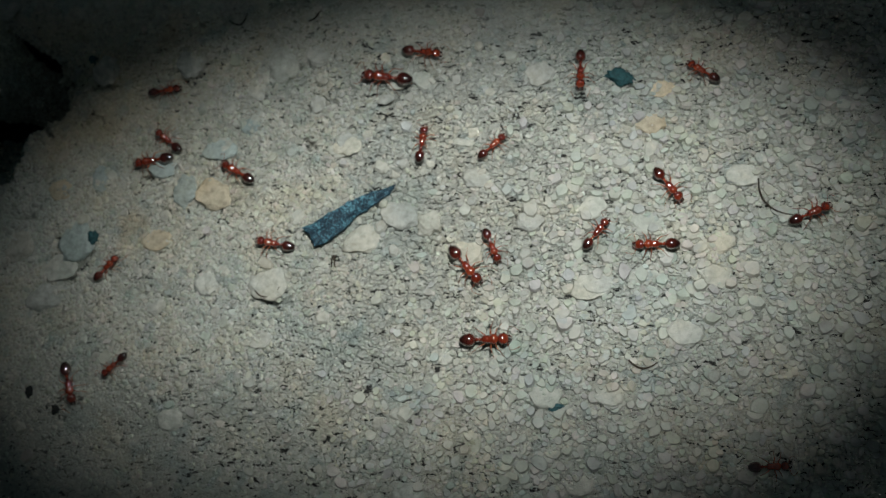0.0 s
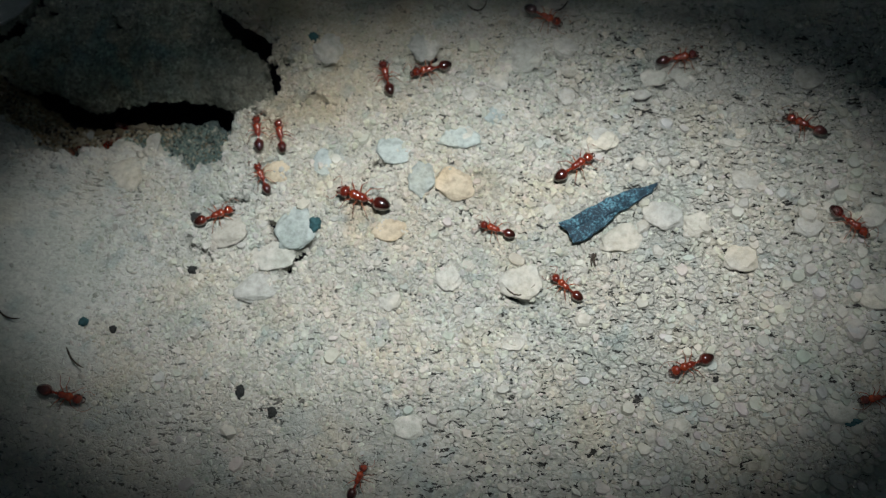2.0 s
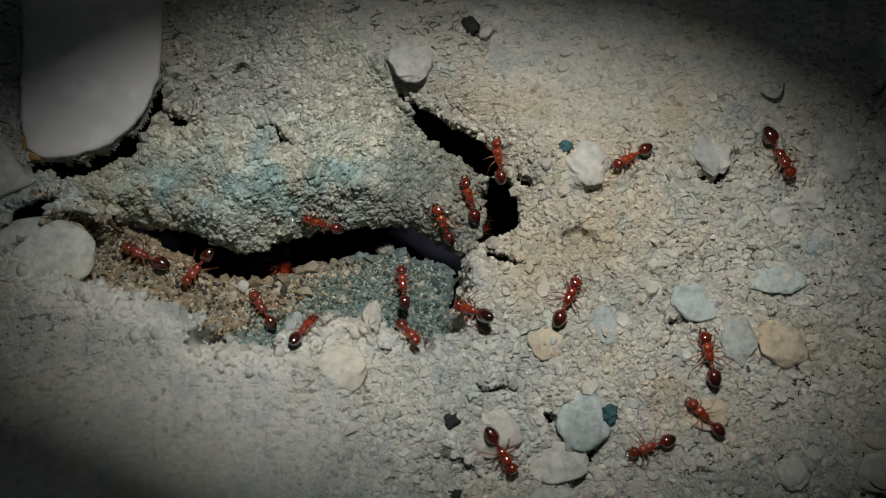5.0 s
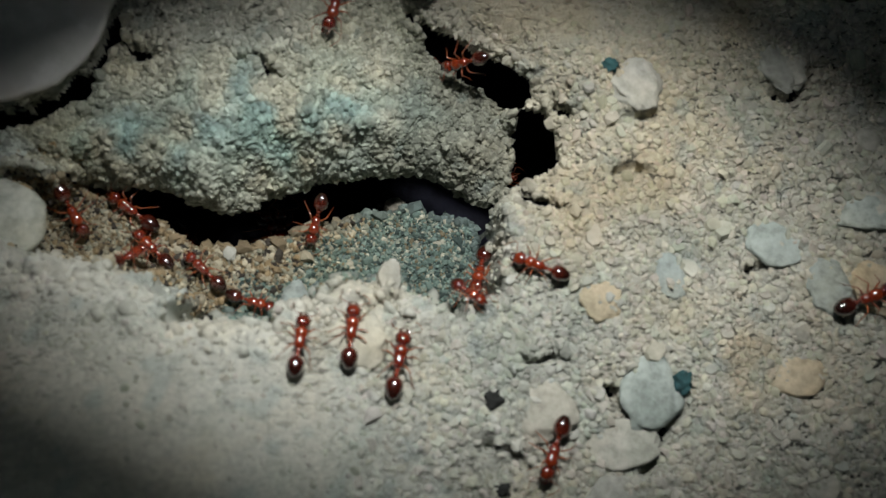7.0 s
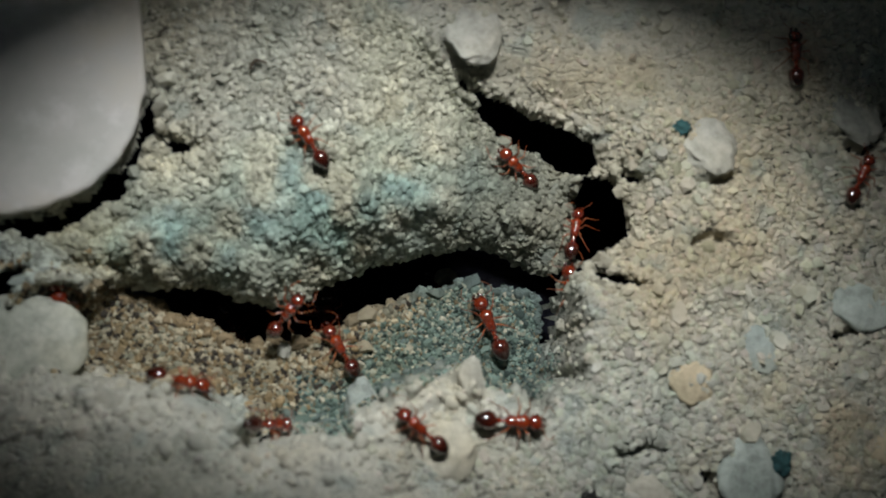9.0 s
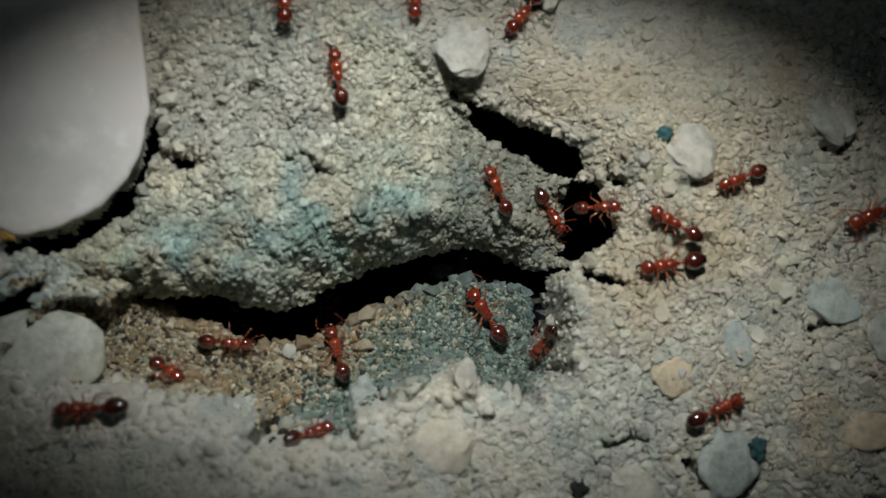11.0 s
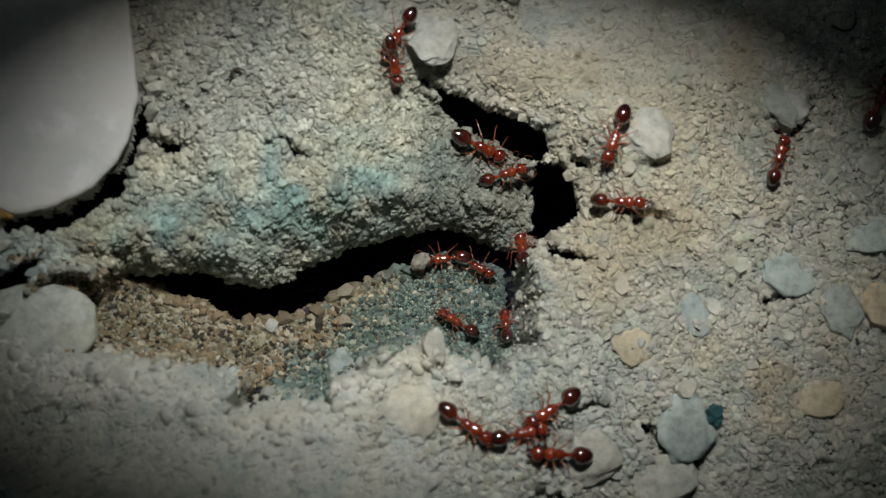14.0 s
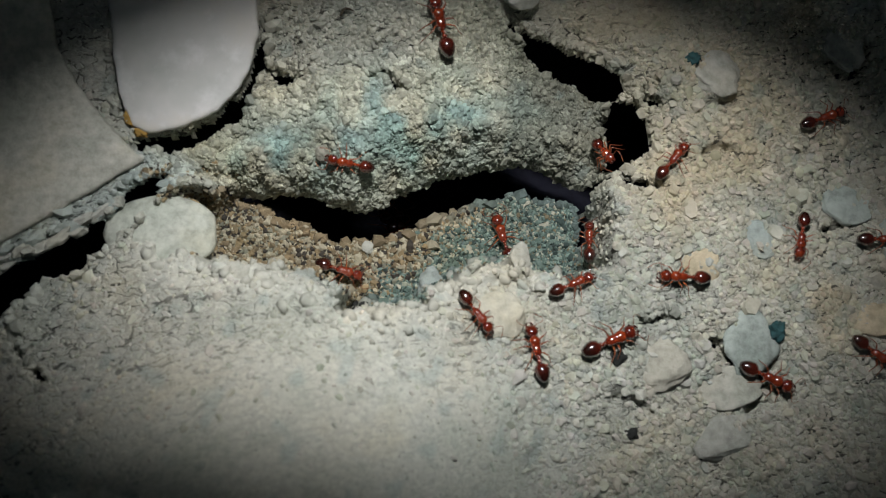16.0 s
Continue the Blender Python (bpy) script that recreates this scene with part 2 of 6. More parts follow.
SPUR = [(-7.3, 5.2, 0.4), (-5.9, 4.2, 0.3), (-4.5, 3.6, 0.12)]
HEAD = [(-7.2, 19.9, 0.3), (-6.9, 19.1, 0.36), (-6.2, 18.1, 0.15)]
SIDE = [(-35.2, 17.0, 0.1), (-35.3, 15.0, 0.2), (-35.0, 13.2, 0.2), (-34.4, 12.0, 0.15)]
# gaps round the bedded stones
CHINKS = [[(-3.58, -5.74, 0.12), (-3.08, -6.37, 0.22), (-2.35, -7.51, 0.12)],
          [(-0.17, -7.28, 0.12), (-0.78, -8.25, 0.20), (-1.57, -9.00, 0.20), (-2.26, -10.21, 0.12)],
          [(-4.70, -8.07, 0.12), (-4.47, -8.92, 0.18), (-3.92, -9.56, 0.18), (-2.69, -9.06, 0.12)],
          [(-7.84, -3.88, 0.12), (-6.90, -4.05, 0.20), (-6.01, -3.78, 0.12)],
          [(-10.06, -7.97, 0.12), (-9.01, -8.25, 0.15), (-8.23, -9.11, 0.12)],
          [(-1.72, 5.35, 0.04), (-0.80, 5.45, 0.1), (0.11, 5.10, 0.02)],
          [(-0.90, 8.23, 0.12), (-0.20, 8.19, 0.15), (0.60, 8.36, 0.12)],
          [(7.65, 8.94, 0.12), (8.66, 8.32, 0.15), (9.91, 10.34, 0.12)],
          [(-4.59, 10.01, 0.12), (-4.10, 9.33, 0.15), (-3.57, 9.00, 0.12)],
          [(4.75, -0.48, 0.12), (5.26, -0.49, 0.15), (5.77, -0.30, 0.12)],
          [(16.57, 9.43, 0.12), (17.48, 8.75, 0.15), (18.69, 9.52, 0.12)],
          [(20.25, 5.65, 0.12), (20.83, 5.83, 0.15), (21.41, 6.21, 0.12)],
          [(22.37, 1.56, 0.12), (23.46, 1.46, 0.15), (24.65, 2.10, 0.12)],
          [(27.91, 7.22, 0.12), (28.58, 7.48, 0.15), (29.25, 7.94, 0.12)],
          [(19.67, 2.70, 0.12), (20.04, 2.35, 0.15), (20.40, 2.20, 0.12)],
          [(19.59, 13.19, 0.12), (20.00, 13.62, 0.15), (20.41, 14.24, 0.12)],
          [(26.56, 5.73, 0.12), (27.10, 5.86, 0.15), (27.65, 6.19, 0.12)],
          [(16.19, -11.15, 0.12), (17.37, -11.93, 0.15), (19.13, -11.67, 0.12)],
          [(23.85, -6.54, 0.12), (24.51, -7.15, 0.15), (25.58, -7.33, 0.12)],
          [(-42.6, 2.0, 0.12), (-42.2, 0.6, 0.22), (-41.5, -0.6, 0.22), (-40.3, -1.6, 0.12)],
          [(-20.71, 13.05, 0.12), (-19.83, 13.26, 0.15), (-19.31, 12.34, 0.15), (-18.36, 11.87, 0.15), (-17.05, 12.54, 0.12)]]
PIT = [p[:2] for p in SLIT] + RIM[::-1] + [(-34.5, 6.0)]
HUMP = [p[:2] for p in SLIT[:-1]] + [p[:2] for p in HOLE[::-1]] + [p[:2] for p in CRACK[::-1]] + [(-16.5, 21.5), (-26.0, 22.0), (-27.0, 15.9), (-29.6, 12.3), (-34.0, 11.4), (-33.9, 8.6)]

TONGUE = [(-26.6, 34.0), (-26.6, 18.7), (-27.0, 15.9), (-27.9, 14.0), (-29.6, 12.4), (-31.7, 11.7), (-34.0, 11.6), (-34.9, 13.0), (-35.2, 15.4), (-35.1, 20.0), (-35.0, 34.0)]
SLAB = [(-58.0, 0.6), (-43.8, 6.0), (-41.6, 6.9), (-38.2, 8.3), (-35.4, 9.5), (-34.3, 10.0), (-35.0, 10.9), (-36.6, 13.6), (-38.1, 16.9), (-38.4, 20.4), (-40.0, 32.0), (-60.0, 30.0)]


def smooth(a, b, v):
    v = np.clip((v - a) / (b - a), 0, 1)
    return v * v * (3 - 2 * v)


def near_line(x, y, line):
    """Distance to a line of (x, y, half width), less the half width there."""
    best = np.full(np.shape(x), 1e9)
    for (ax, ay, aw), (bx, by, bw) in zip(line, line[1:]):
        dx, dy = bx - ax, by - ay
        s = np.clip(((x - ax) * dx + (y - ay) * dy) / (dx * dx + dy * dy + 1e-9), 0, 1)
        best = np.minimum(best, np.hypot(x - ax - s * dx, y - ay - s * dy) - aw - s * (bw - aw))
    return best


def inside(x, y, ring):
    """Signed distance to a closed outline: positive inside."""
    odd = np.zeros(np.shape(x), bool)
    for (ax, ay), (bx, by) in zip(ring, ring[1:] + ring[:1]):
        if ay != by:
            odd ^= ((ay > y) != (by > y)) & (x < (bx - ax) * (y - ay) / (by - ay) + ax)
    closed = [(*p, 0.0) for p in ring + ring[:1]]
    return np.where(odd, 1, -1) * near_line(x, y, closed)


LATTICE = np.random.RandomState(7).rand(256, 256)


def waves(x, y, size, shift=0):
    """Smooth noise between -1 and 1 with bumps of that size."""
    c, s = math.cos(0.4 + 1.7 * shift), math.sin(0.4 + 1.7 * shift)
    u, v = (x * c - y * s) / size + 31.7 * shift + 500, (x * s + y * c) / size + 17.3 * shift + 500
    i, j = np.floor(u).astype(int), np.floor(v).astype(int)
    a, b = u - i, v - j
    a, b = a * a * (3 - 2 * a), b * b * (3 - 2 * b)
    g = lambda p, q: LATTICE[p % 256, q % 256]
    return 2 * ((g(i, j) * (1 - a) + g(i + 1, j) * a) * (1 - b) + (g(i, j + 1) * (1 - a) + g(i + 1, j + 1) * a) * b) - 1


def lip(x, y):
    """1 on the swollen edge below the pit, 0 elsewhere."""
    d = near_line(x, y, [(*p, 0.0) for p in RIM])
    return smooth(3.6, 0.8, d) * smooth(-10, -14, x) * smooth(-38, -34, x)


def lie(x, y):
    """Height of the ground without its cracks."""
    x, y = np.asarray(x, float), np.asarray(y, float)
    h = 8.0 * np.exp(-(((x + 30) / np.where(x < -30, 17, 13)) ** 2) - ((y + 9.5) / np.where(y < -9.5, 15, 9)) ** 2)
    h = h + 0.5 * waves(x, y, 17, 1) + 0.3 * waves(x, y, 7, 2)
    far = smooth(60, 140, np.hypot(x, y))
    bed = np.maximum(smooth(-3, -0.3, inside(x, y, TONGUE)), smooth(-3, -0.3, inside(x, y, SLAB)))
    h = h * (1 - far) * (1 - bed)
    slit = np.maximum(near_line(x, y, SLIT), 0)
    hump = smooth(-0.2, 0.8, inside(x, y, HUMP))
    # the front of the mound: a lumpy roll that is broad in the middle and short at its ends
    middle = np.exp(-(((x + 19) / 5.0) ** 2))
    front = 1.8 + 0.8 * middle + 0.6 * waves(x, y, 1.9, 22)
    h = h - hump * (1.3 * np.clip(1 - slit / 11, 0, 1) + (1.9 + 2.1 * middle) * np.clip(1 - slit / front, 0, 1) ** 1.2)
    # the crust bends down at the edge of the crack
    edge = np.minimum(near_line(x, y, CRACK), near_line(x, y, HOLE))
    h = h - 1.4 * (1 - hump) * smooth(2.4, 0, edge)
    # the mound sinks towards the crack beside it
    h = h - hump * 0.42 * np.clip(x + 17, 0, 10) * smooth(21, 13, y)
    pit = smooth(-0.7, 0.5, inside(x, y, PIT) + 0.5 * waves(x, y, 1.7, 5) + 0.45 * waves(x, y, 0.8, 15))
    # soft white lumps along the lower lip
    h = h + (0.6 * smooth(-0.2, 0.8, waves(x, y, 1.6, 16)) + 0.3 * smooth(-0.2, 0.8, waves(x, y, 0.75, 17))) * lip(x, y)
    return h * (1 - pit) - (4.6 + 2.0 * smooth(-21, -14, x)) * pit


def opening(x, y):
    """Distance to the nearest crack's ragged edge: negative over the void."""
    wob = 0.2 * waves(x, y, 0.9, 3) + 0.14 * waves(x, y, 0.4, 4)
    # the crevice under the slab is frayed along its run
    along, across = 0.89 * x + 0.45 * y, 0.89 * y - 0.45 * x
    frayed = near_line(x, y, CREVICE) - 0.2 + 0.6 * waves(0.45 * along, across, 0.75, 21)
    return np.minimum.reduce([near_line(x, y, line) for line in (SLIT, CRACK, HOLE, ARC, NOTCH, SPUR, HEAD, SIDE, *CHINKS)] + [frayed]) + wob


def ground_height(x, y):
    h = lie(x, y)
    h = h - 0.9 * smooth(0.3, -0.25, opening(x, y))
    near = 1 - smooth(70, 110, np.hypot(x, y))
    # loose bumps are stronger on the hump and in the pit than on the trodden crust
    rugged = 0.7 + 0.8 * smooth(-1, 2, inside(x, y, HUMP)) * (1 + 1.3 * smooth(5.0, 1.5, near_line(x, y, SLIT))) - 0.62 * calm(x, y)
    h = h + near * rugged * (0.2 * waves(x, y, 2.3, 6) + 0.12 * waves(x, y, 0.95, 7) + 0.1 * waves(x, y, 0.5, 8))
    return h


def blend(colour, other, amount):
    return colour + (np.array(other) - colour) * np.asarray(amount)[..., None]


def shelf(x, y):
    """1 on the smooth pale crust behind the mound, 0 elsewhere."""
    return smooth(12.6, 14.6, y + 0.8 * waves(x, y, 2.4, 23)) * smooth(-15.8, -18.2, x)


def ground_tint(x, y):
    """Mineral colour of the ground, from pale crust to brown and blue-green gravel, with shade painted in above the
    slit.
    """
    c = np.zeros((*np.shape(x), 3)) + (0.50, 0.495, 0.43)
    c = blend(c, (0.47, 0.49, 0.445), 0.6 * smooth(0.0, 0.7, waves(x, y, 11, 9)))
    c = blend(c, (0.50, 0.43, 0.29), 0.55 * np.exp(-(((x - 0) / 9) ** 2) - ((y - 9) / 7) ** 2))
    c = blend(c, (0.46, 0.40, 0.28), 0.7 * smooth(0.35, 0.8, waves(x, y, 4.5, 10)) * smooth(25, 10, np.hypot(x, y - 4)))
    c = blend(c, (0.38, 0.43, 0.385), 0.4 * smooth(0.4, 0.8, waves(x, y, 3.1, 14)))
    hump = smooth(-0.3, 0.6, inside(x, y, HUMP))
    c = blend(c, (0.485, 0.485, 0.39), 0.85 * hump * (1 - 0.8 * shelf(x, y)))
    # darker towards the slit: the shade of the mound's front, put into the tint
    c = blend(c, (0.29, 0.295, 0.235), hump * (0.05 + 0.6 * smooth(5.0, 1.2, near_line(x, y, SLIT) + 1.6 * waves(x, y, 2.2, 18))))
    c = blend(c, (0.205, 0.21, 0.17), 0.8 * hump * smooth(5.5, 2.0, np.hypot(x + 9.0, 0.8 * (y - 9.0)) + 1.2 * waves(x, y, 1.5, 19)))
    stain = np.exp(-(((x + 19) / 6.5) ** 2) - ((y - 10.3) / 2.8) ** 2) + 0.6 * np.exp(-(((x + 28) / 3) ** 2) - ((y - 9) / 1.5) ** 2)
    c = blend(c, (0.23, 0.37, 0.36), hump * np.clip(stain * (0.42 + 1.0 * waves(x, y, 1.3, 11)), 0, 0.8))
    c = blend(c, (0.56, 0.56, 0.50), 0.8 * lip(x, y))
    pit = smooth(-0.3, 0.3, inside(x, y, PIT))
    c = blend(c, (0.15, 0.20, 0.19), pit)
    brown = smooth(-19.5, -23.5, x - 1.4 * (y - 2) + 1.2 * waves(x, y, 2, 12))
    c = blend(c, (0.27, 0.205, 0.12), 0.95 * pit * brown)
    c = blend(c, (0.42, 0.48, 0.46), 0.8 * smooth(2.6, 1.4, near_line(x, y, CREVICE)) * (0.89 * y - 0.45 * x > 22.2))
    speck = smooth(0.5, 0.85, waves(x, y, 1.1, 13))
    return blend(c, (0.26, 0.34, 0.34), 0.35 * speck * (1 - pit))


def tint_mesh(mesh, colours):
    layer = mesh.color_attributes.new("tint", "FLOAT_COLOR", "POINT")
    layer.data.foreach_set("color", np.c_[colours, np.ones(len(colours))].astype(np.float32).ravel())


def mesh_from(name, points, faces, mat):
    """A mesh from arrays of points, in metres, and of faces of one size."""
    mesh = bpy.data.meshes.new(name)
    faces = np.asarray(faces, np.int32)
    count, corners = faces.shape
    mesh.vertices.add(len(points))
    mesh.vertices.foreach_set("co", np.asarray(points, np.float32).ravel())
    mesh.loops.add(count * corners)
    mesh.loops.foreach_set("vertex_index", faces.ravel())
    mesh.polygons.add(count)
    mesh.polygons.foreach_set("loop_start", np.arange(0, count * corners, corners, dtype=np.int32))
    mesh.update(calc_edges=True)
    mesh.validate()
    mesh.polygons.foreach_set("use_smooth", np.zeros(len(mesh.polygons), bool))
    mesh.materials.append(mat)
    return mesh


def spread(low, high, fine_low, fine_high, reach=30000):
    """Close steps over the nest, wider ones round it and wider and wider ones out to the horizon."""
    out = np.geomspace(0.25, reach, 34)
    return np.r_[low - out[::-1], np.arange(low, fine_low, 0.25), np.arange(fine_low, fine_high, 0.14), np.arange(fine_high, high, 0.25), high + out]


def build_ground():
    xs, ys = spread(-56, 76, -46, 0), spread(-40, 34, -6, 22)
    gx, gy = (g.ravel() for g in np.meshgrid(xs, ys))
    points = np.c_[gx, gy, ground_height(gx, gy)] * MM
    n = len(xs)
    i = (np.arange(len(ys) - 1)[:, None] * n + np.arange(n - 1)).ravel()
    faces = np.c_[i, i + 1, i + n + 1, i + n]
    # the cracks are open to the hollow box below
    void = opening(gx, gy)[faces].mean(1) < -0.13
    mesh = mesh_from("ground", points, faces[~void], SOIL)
    mesh.polygons.foreach_set("use_smooth", np.ones(len(mesh.polygons), bool))
    swell = calm(gx, gy)[:, None]
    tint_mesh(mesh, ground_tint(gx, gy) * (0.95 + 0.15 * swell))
    # how far the crust is broken up: fully where it is dry, not at all on the swell
    broken = (0.8 + 0.2 * smooth(0, 18, gx)) * (1 - 0.95 * np.maximum(calm(gx, gy), lip(gx, gy))) * (1 - 0.5 * smooth(10, 15, gy) * smooth(-8, -4, gx))
    layer = mesh.attributes.new("broken", "FLOAT", "POINT")
    layer.data.foreach_set("value", broken.astype(np.float32))
    return tagged(new("ground", mesh), "pale sandy crust with a cracked ant nest opening", "ground", kind="structure")


def build_hollow_box():
    """The hollow under the crust: an unseen box added to show dark through the cracks."""
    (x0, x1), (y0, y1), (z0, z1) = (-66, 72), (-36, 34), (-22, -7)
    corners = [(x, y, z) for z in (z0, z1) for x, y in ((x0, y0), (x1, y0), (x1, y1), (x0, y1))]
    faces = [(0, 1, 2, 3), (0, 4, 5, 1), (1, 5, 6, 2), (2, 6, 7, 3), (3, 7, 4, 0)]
    mesh = mesh_from("nest_chamber", np.array(corners) * MM, faces, SHADE_SOIL)
    return tagged(new("nest_chamber", mesh), "hollow of soil added under the crust, coloured blue-black like shade", "cavity", kind="structure")


# a crumb is a jagged twenty-sided lump, a flake a thin eight-sided plate
GOLD = (1 + 5**0.5) / 2
CRUMB = np.array([(-1, GOLD, 0), (1, GOLD, 0), (-1, -GOLD, 0), (1, -GOLD, 0), (0, -1, GOLD), (0, 1, GOLD), (0, -1, -GOLD), (0, 1, -GOLD), (GOLD, 0, -1), (GOLD, 0, 1), (-GOLD, 0, -1), (-GOLD, 0, 1)]) / 1.902
CRUMB_FACES = np.array([(0, 11, 5), (0, 5, 1), (0, 1, 7), (0, 7, 10), (0, 10, 11), (1, 5, 9), (5, 11, 4), (11, 10, 2), (10, 7, 6), (7, 1, 8), (3, 9, 4), (3, 4, 2), (3, 2, 6), (3, 6, 8), (3, 8, 9), (4, 9, 5), (2, 4, 11), (6, 2, 10), (8, 6, 7), (9, 8, 1)])
CHIP = np.array([(math.cos(k * math.pi / 4) * (1.0 if z < 0 else 0.84), math.sin(k * math.pi / 4) * (1.0 if z < 0 else 0.84), z) for z in (-1, 1) for k in range(8)])
CHIP_FACES = np.array([(8, 8 + k, 9 + k) for k in range(1, 7)] + [f for k in range(8) for f in ((k, (k + 1) % 8, 8 + (k + 1) % 8), (k, 8 + (k + 1) % 8, 8 + k))])


def scatter_grains(name, label, seed, x, y, size, flat, tint, lift=0.0, chips=False, tilt=0.3, even=False, lean=0.0):
    """Loose grains lying on the ground: one uncountable thing. Sizes and places in millimetres."""
    rng = np.random.RandomState(seed)
    n = len(x)
    form, sides = (CHIP, CHIP_FACES) if chips else (CRUMB, CRUMB_FACES)
    m = len(form)
    shape = form[None] * (np.tile(rng.uniform(0.78, 1.15, (n, 8, 1)), (1, 2, 1)) if chips else rng.uniform(0.62, 1.35, (n, m, 1))) * np.c_[rng.uniform(0.75, 1.25, n), rng.uniform(0.6, 1.1, n), flat * rng.uniform(0.7, 1.2, n)][:, None]
    tip, turn = rng.normal(0, tilt, n), rng.uniform(0, 6.3, n)
    c, s = np.cos(tip)[:, None], np.sin(tip)[:, None]
    px, pz = shape[..., 0] * c - shape[..., 2] * s, shape[..., 0] * s + shape[..., 2] * c
    c, s = np.cos(turn)[:, None], np.sin(turn)[:, None]
    qx, qy = px * c - shape[..., 1] * s, px * s + shape[..., 1] * c
    if lean:
        slope = -np.abs(rng.normal(lean, 0.6 * lean, n))
        c, s = np.cos(slope)[:, None], np.sin(slope)[:, None]
        qy, pz = qy * c - pz * s, qy * s + pz * c
    r = size[:, None]
    z = ground_height(x, y) + size * flat * 0.3 + lift
    points = np.stack([x[:, None] + qx * r, y[:, None] + qy * r, z[:, None] + pz * r], -1).reshape(-1, 3) * MM
    faces = (sides[None] + m * np.arange(n)[:, None, None]).reshape(-1, 3)
    mesh = mesh_from(name, points, faces, GRAIN)
    mesh.polygons.foreach_set("use_smooth", np.full(len(mesh.polygons), even))
    tint_mesh(mesh, np.repeat(np.clip(tint, 0.01, 0.8), m, 0))
    return tagged(new(name, mesh), label, "sand", kind="stuff")


def calm(x, y):
    """1 on the smooth swell below the pit, 0 elsewhere."""
    return np.exp(-((((x + 28) / 13.5) ** 2 + ((y + 11) / np.where(y < -11, 13, 10)) ** 2) ** 2))


def scatter_all():
    rng = np.random.RandomState(3)

    def strewn(n, x0, x1, y0, y1, keep):
        x, y = rng.uniform(x0, x1, n), rng.uniform(y0, y1, n)
        k = keep(x, y)
        return x[k], y[k]

    # the crust: small grit everywhere
    x, y = strewn(70000, -48, 70, -33, 24, lambda x, y: (opening(x, y) > 0.05) & (inside(x, y, PIT) < 0) & (inside(x, y, HUMP) < 0.2) & (rng.rand(len(x)) < (0.62 + 0.38 * smooth(10, 3, np.hypot(x + 2, y - 6))) * (1 - 0.96 * calm(x, y)) * (1 - 0.2 * lip(x, y)) * (1 - 0.65 * smooth(11, 15, y))))
    size = np.exp(rng.normal(-2.15, 0.4, len(x)))
    tint = ground_tint(x, y) * rng.uniform(0.9, 1.16, (len(x), 1)) * rng.uniform(0.96, 1.04, (len(x), 3))
    scatter_grains("sand_grain", "pale grey and beige grit strewn over the crust", 4, x, y, size, 0.75, tint, -0.03)
    # flat flakes of crust that lie like shingles, one edge lifted, and leave dark gaps
    x, y = strewn(30000, -12, 72, -34, 26, lambda x, y: (opening(x, y) > 0.6) & (inside(x, y, PIT) < -0.8) & (inside(x, y, HUMP) < -0.6) & (rng.rand(len(x)) < (0.05 + 0.95 * smooth(29, 54, x - 0.6 * y)) * (1 - 0.97 * calm(x, y))))
    size = np.clip(np.exp(rng.normal(-1.55, 0.48, len(x))), 0.11, 0.68)
    scatter_grains("crust_flake", "thin pale flakes of dried crust lying tilted like shingles", 8, x, y, size, 0.26, ground_tint(x, y) * rng.uniform(0.9, 1.1, (len(x), 1)) * rng.uniform(0.95, 1.05, (len(x), 3)), 0.03, True, 0.09, lean=0.2)
    # the pit: coarse clean gravel, brown on one side and blue-green on the other
    x, y = strewn(42000, -37, -7, -3, 11, lambda x, y: ((inside(x, y, PIT) > -0.2) | (((x + 32.2) / 3.2) ** 2 + ((y - 8.2) / 1.7) ** 2 < 1)) & (opening(x, y) > 0.05))
    brown = rng.rand(len(x)) < smooth(-18.0, -22.5, x - 1.4 * (y - 2) + 1.5 * waves(x, y, 2, 12))
    size = np.exp(rng.normal(-2.2, 0.3, len(x))) * (1 + 0.18 * brown)
    browns = np.array([(0.44, 0.40, 0.30), (0.28, 0.215, 0.125), (0.2, 0.155, 0.095), (0.045, 0.038, 0.03), (0.27, 0.27, 0.21)])[rng.choice(5, len(x), p=(0.34, 0.22, 0.14, 0.16, 0.14))]
    greens = np.array([(0.13, 0.19, 0.17), (0.2, 0.28, 0.25), (0.33, 0.36, 0.3), (0.045, 0.07, 0.066), (0.47, 0.46, 0.38), (0.2, 0.17, 0.11)])[rng.choice(6, len(x), p=(0.27, 0.26, 0.14, 0.17, 0.07, 0.09))]
    tint = np.where(brown[:, None], browns, greens) * rng.uniform(0.8, 1.2, (len(x), 1))
    scatter_grains("pit_gravel", "brown and blue-green gravel grains below the slit", 5, x, y, size, 0.85, tint, tilt=0.6)
    # the hump: lumpy grains
    x, y = strewn(52000, -36, -5, 4, 22, lambda x, y: (inside(x, y, HUMP) > 0.0) & (opening(x, y) > 0.03) & (rng.rand(len(x)) > 0.85 * shelf(x, y)))
    size = np.minimum(np.exp(rng.normal(-2.12, 0.38, len(x))), 0.27)
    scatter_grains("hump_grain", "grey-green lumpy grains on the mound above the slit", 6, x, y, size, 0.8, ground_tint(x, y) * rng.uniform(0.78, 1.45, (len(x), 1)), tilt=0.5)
    # grains that cling to the mound's steep front and take on its painted shade
    x, y = strewn(30000, -33, -7, 4, 11, lambda x, y: (inside(x, y, HUMP) > -0.1) & (opening(x, y) > -0.1) & (near_line(x, y, SLIT) < 2.4))
    size = np.minimum(np.exp(rng.normal(-1.98, 0.35, len(x))), 0.28)
    scatter_grains("front_grain", "grey-green grains clinging to the front of the mound, shade in their tint", 16, x, y, size, 0.9, ground_tint(x, y) * rng.uniform(0.7, 1.5, (len(x), 1)), 0.05, tilt=0.7)
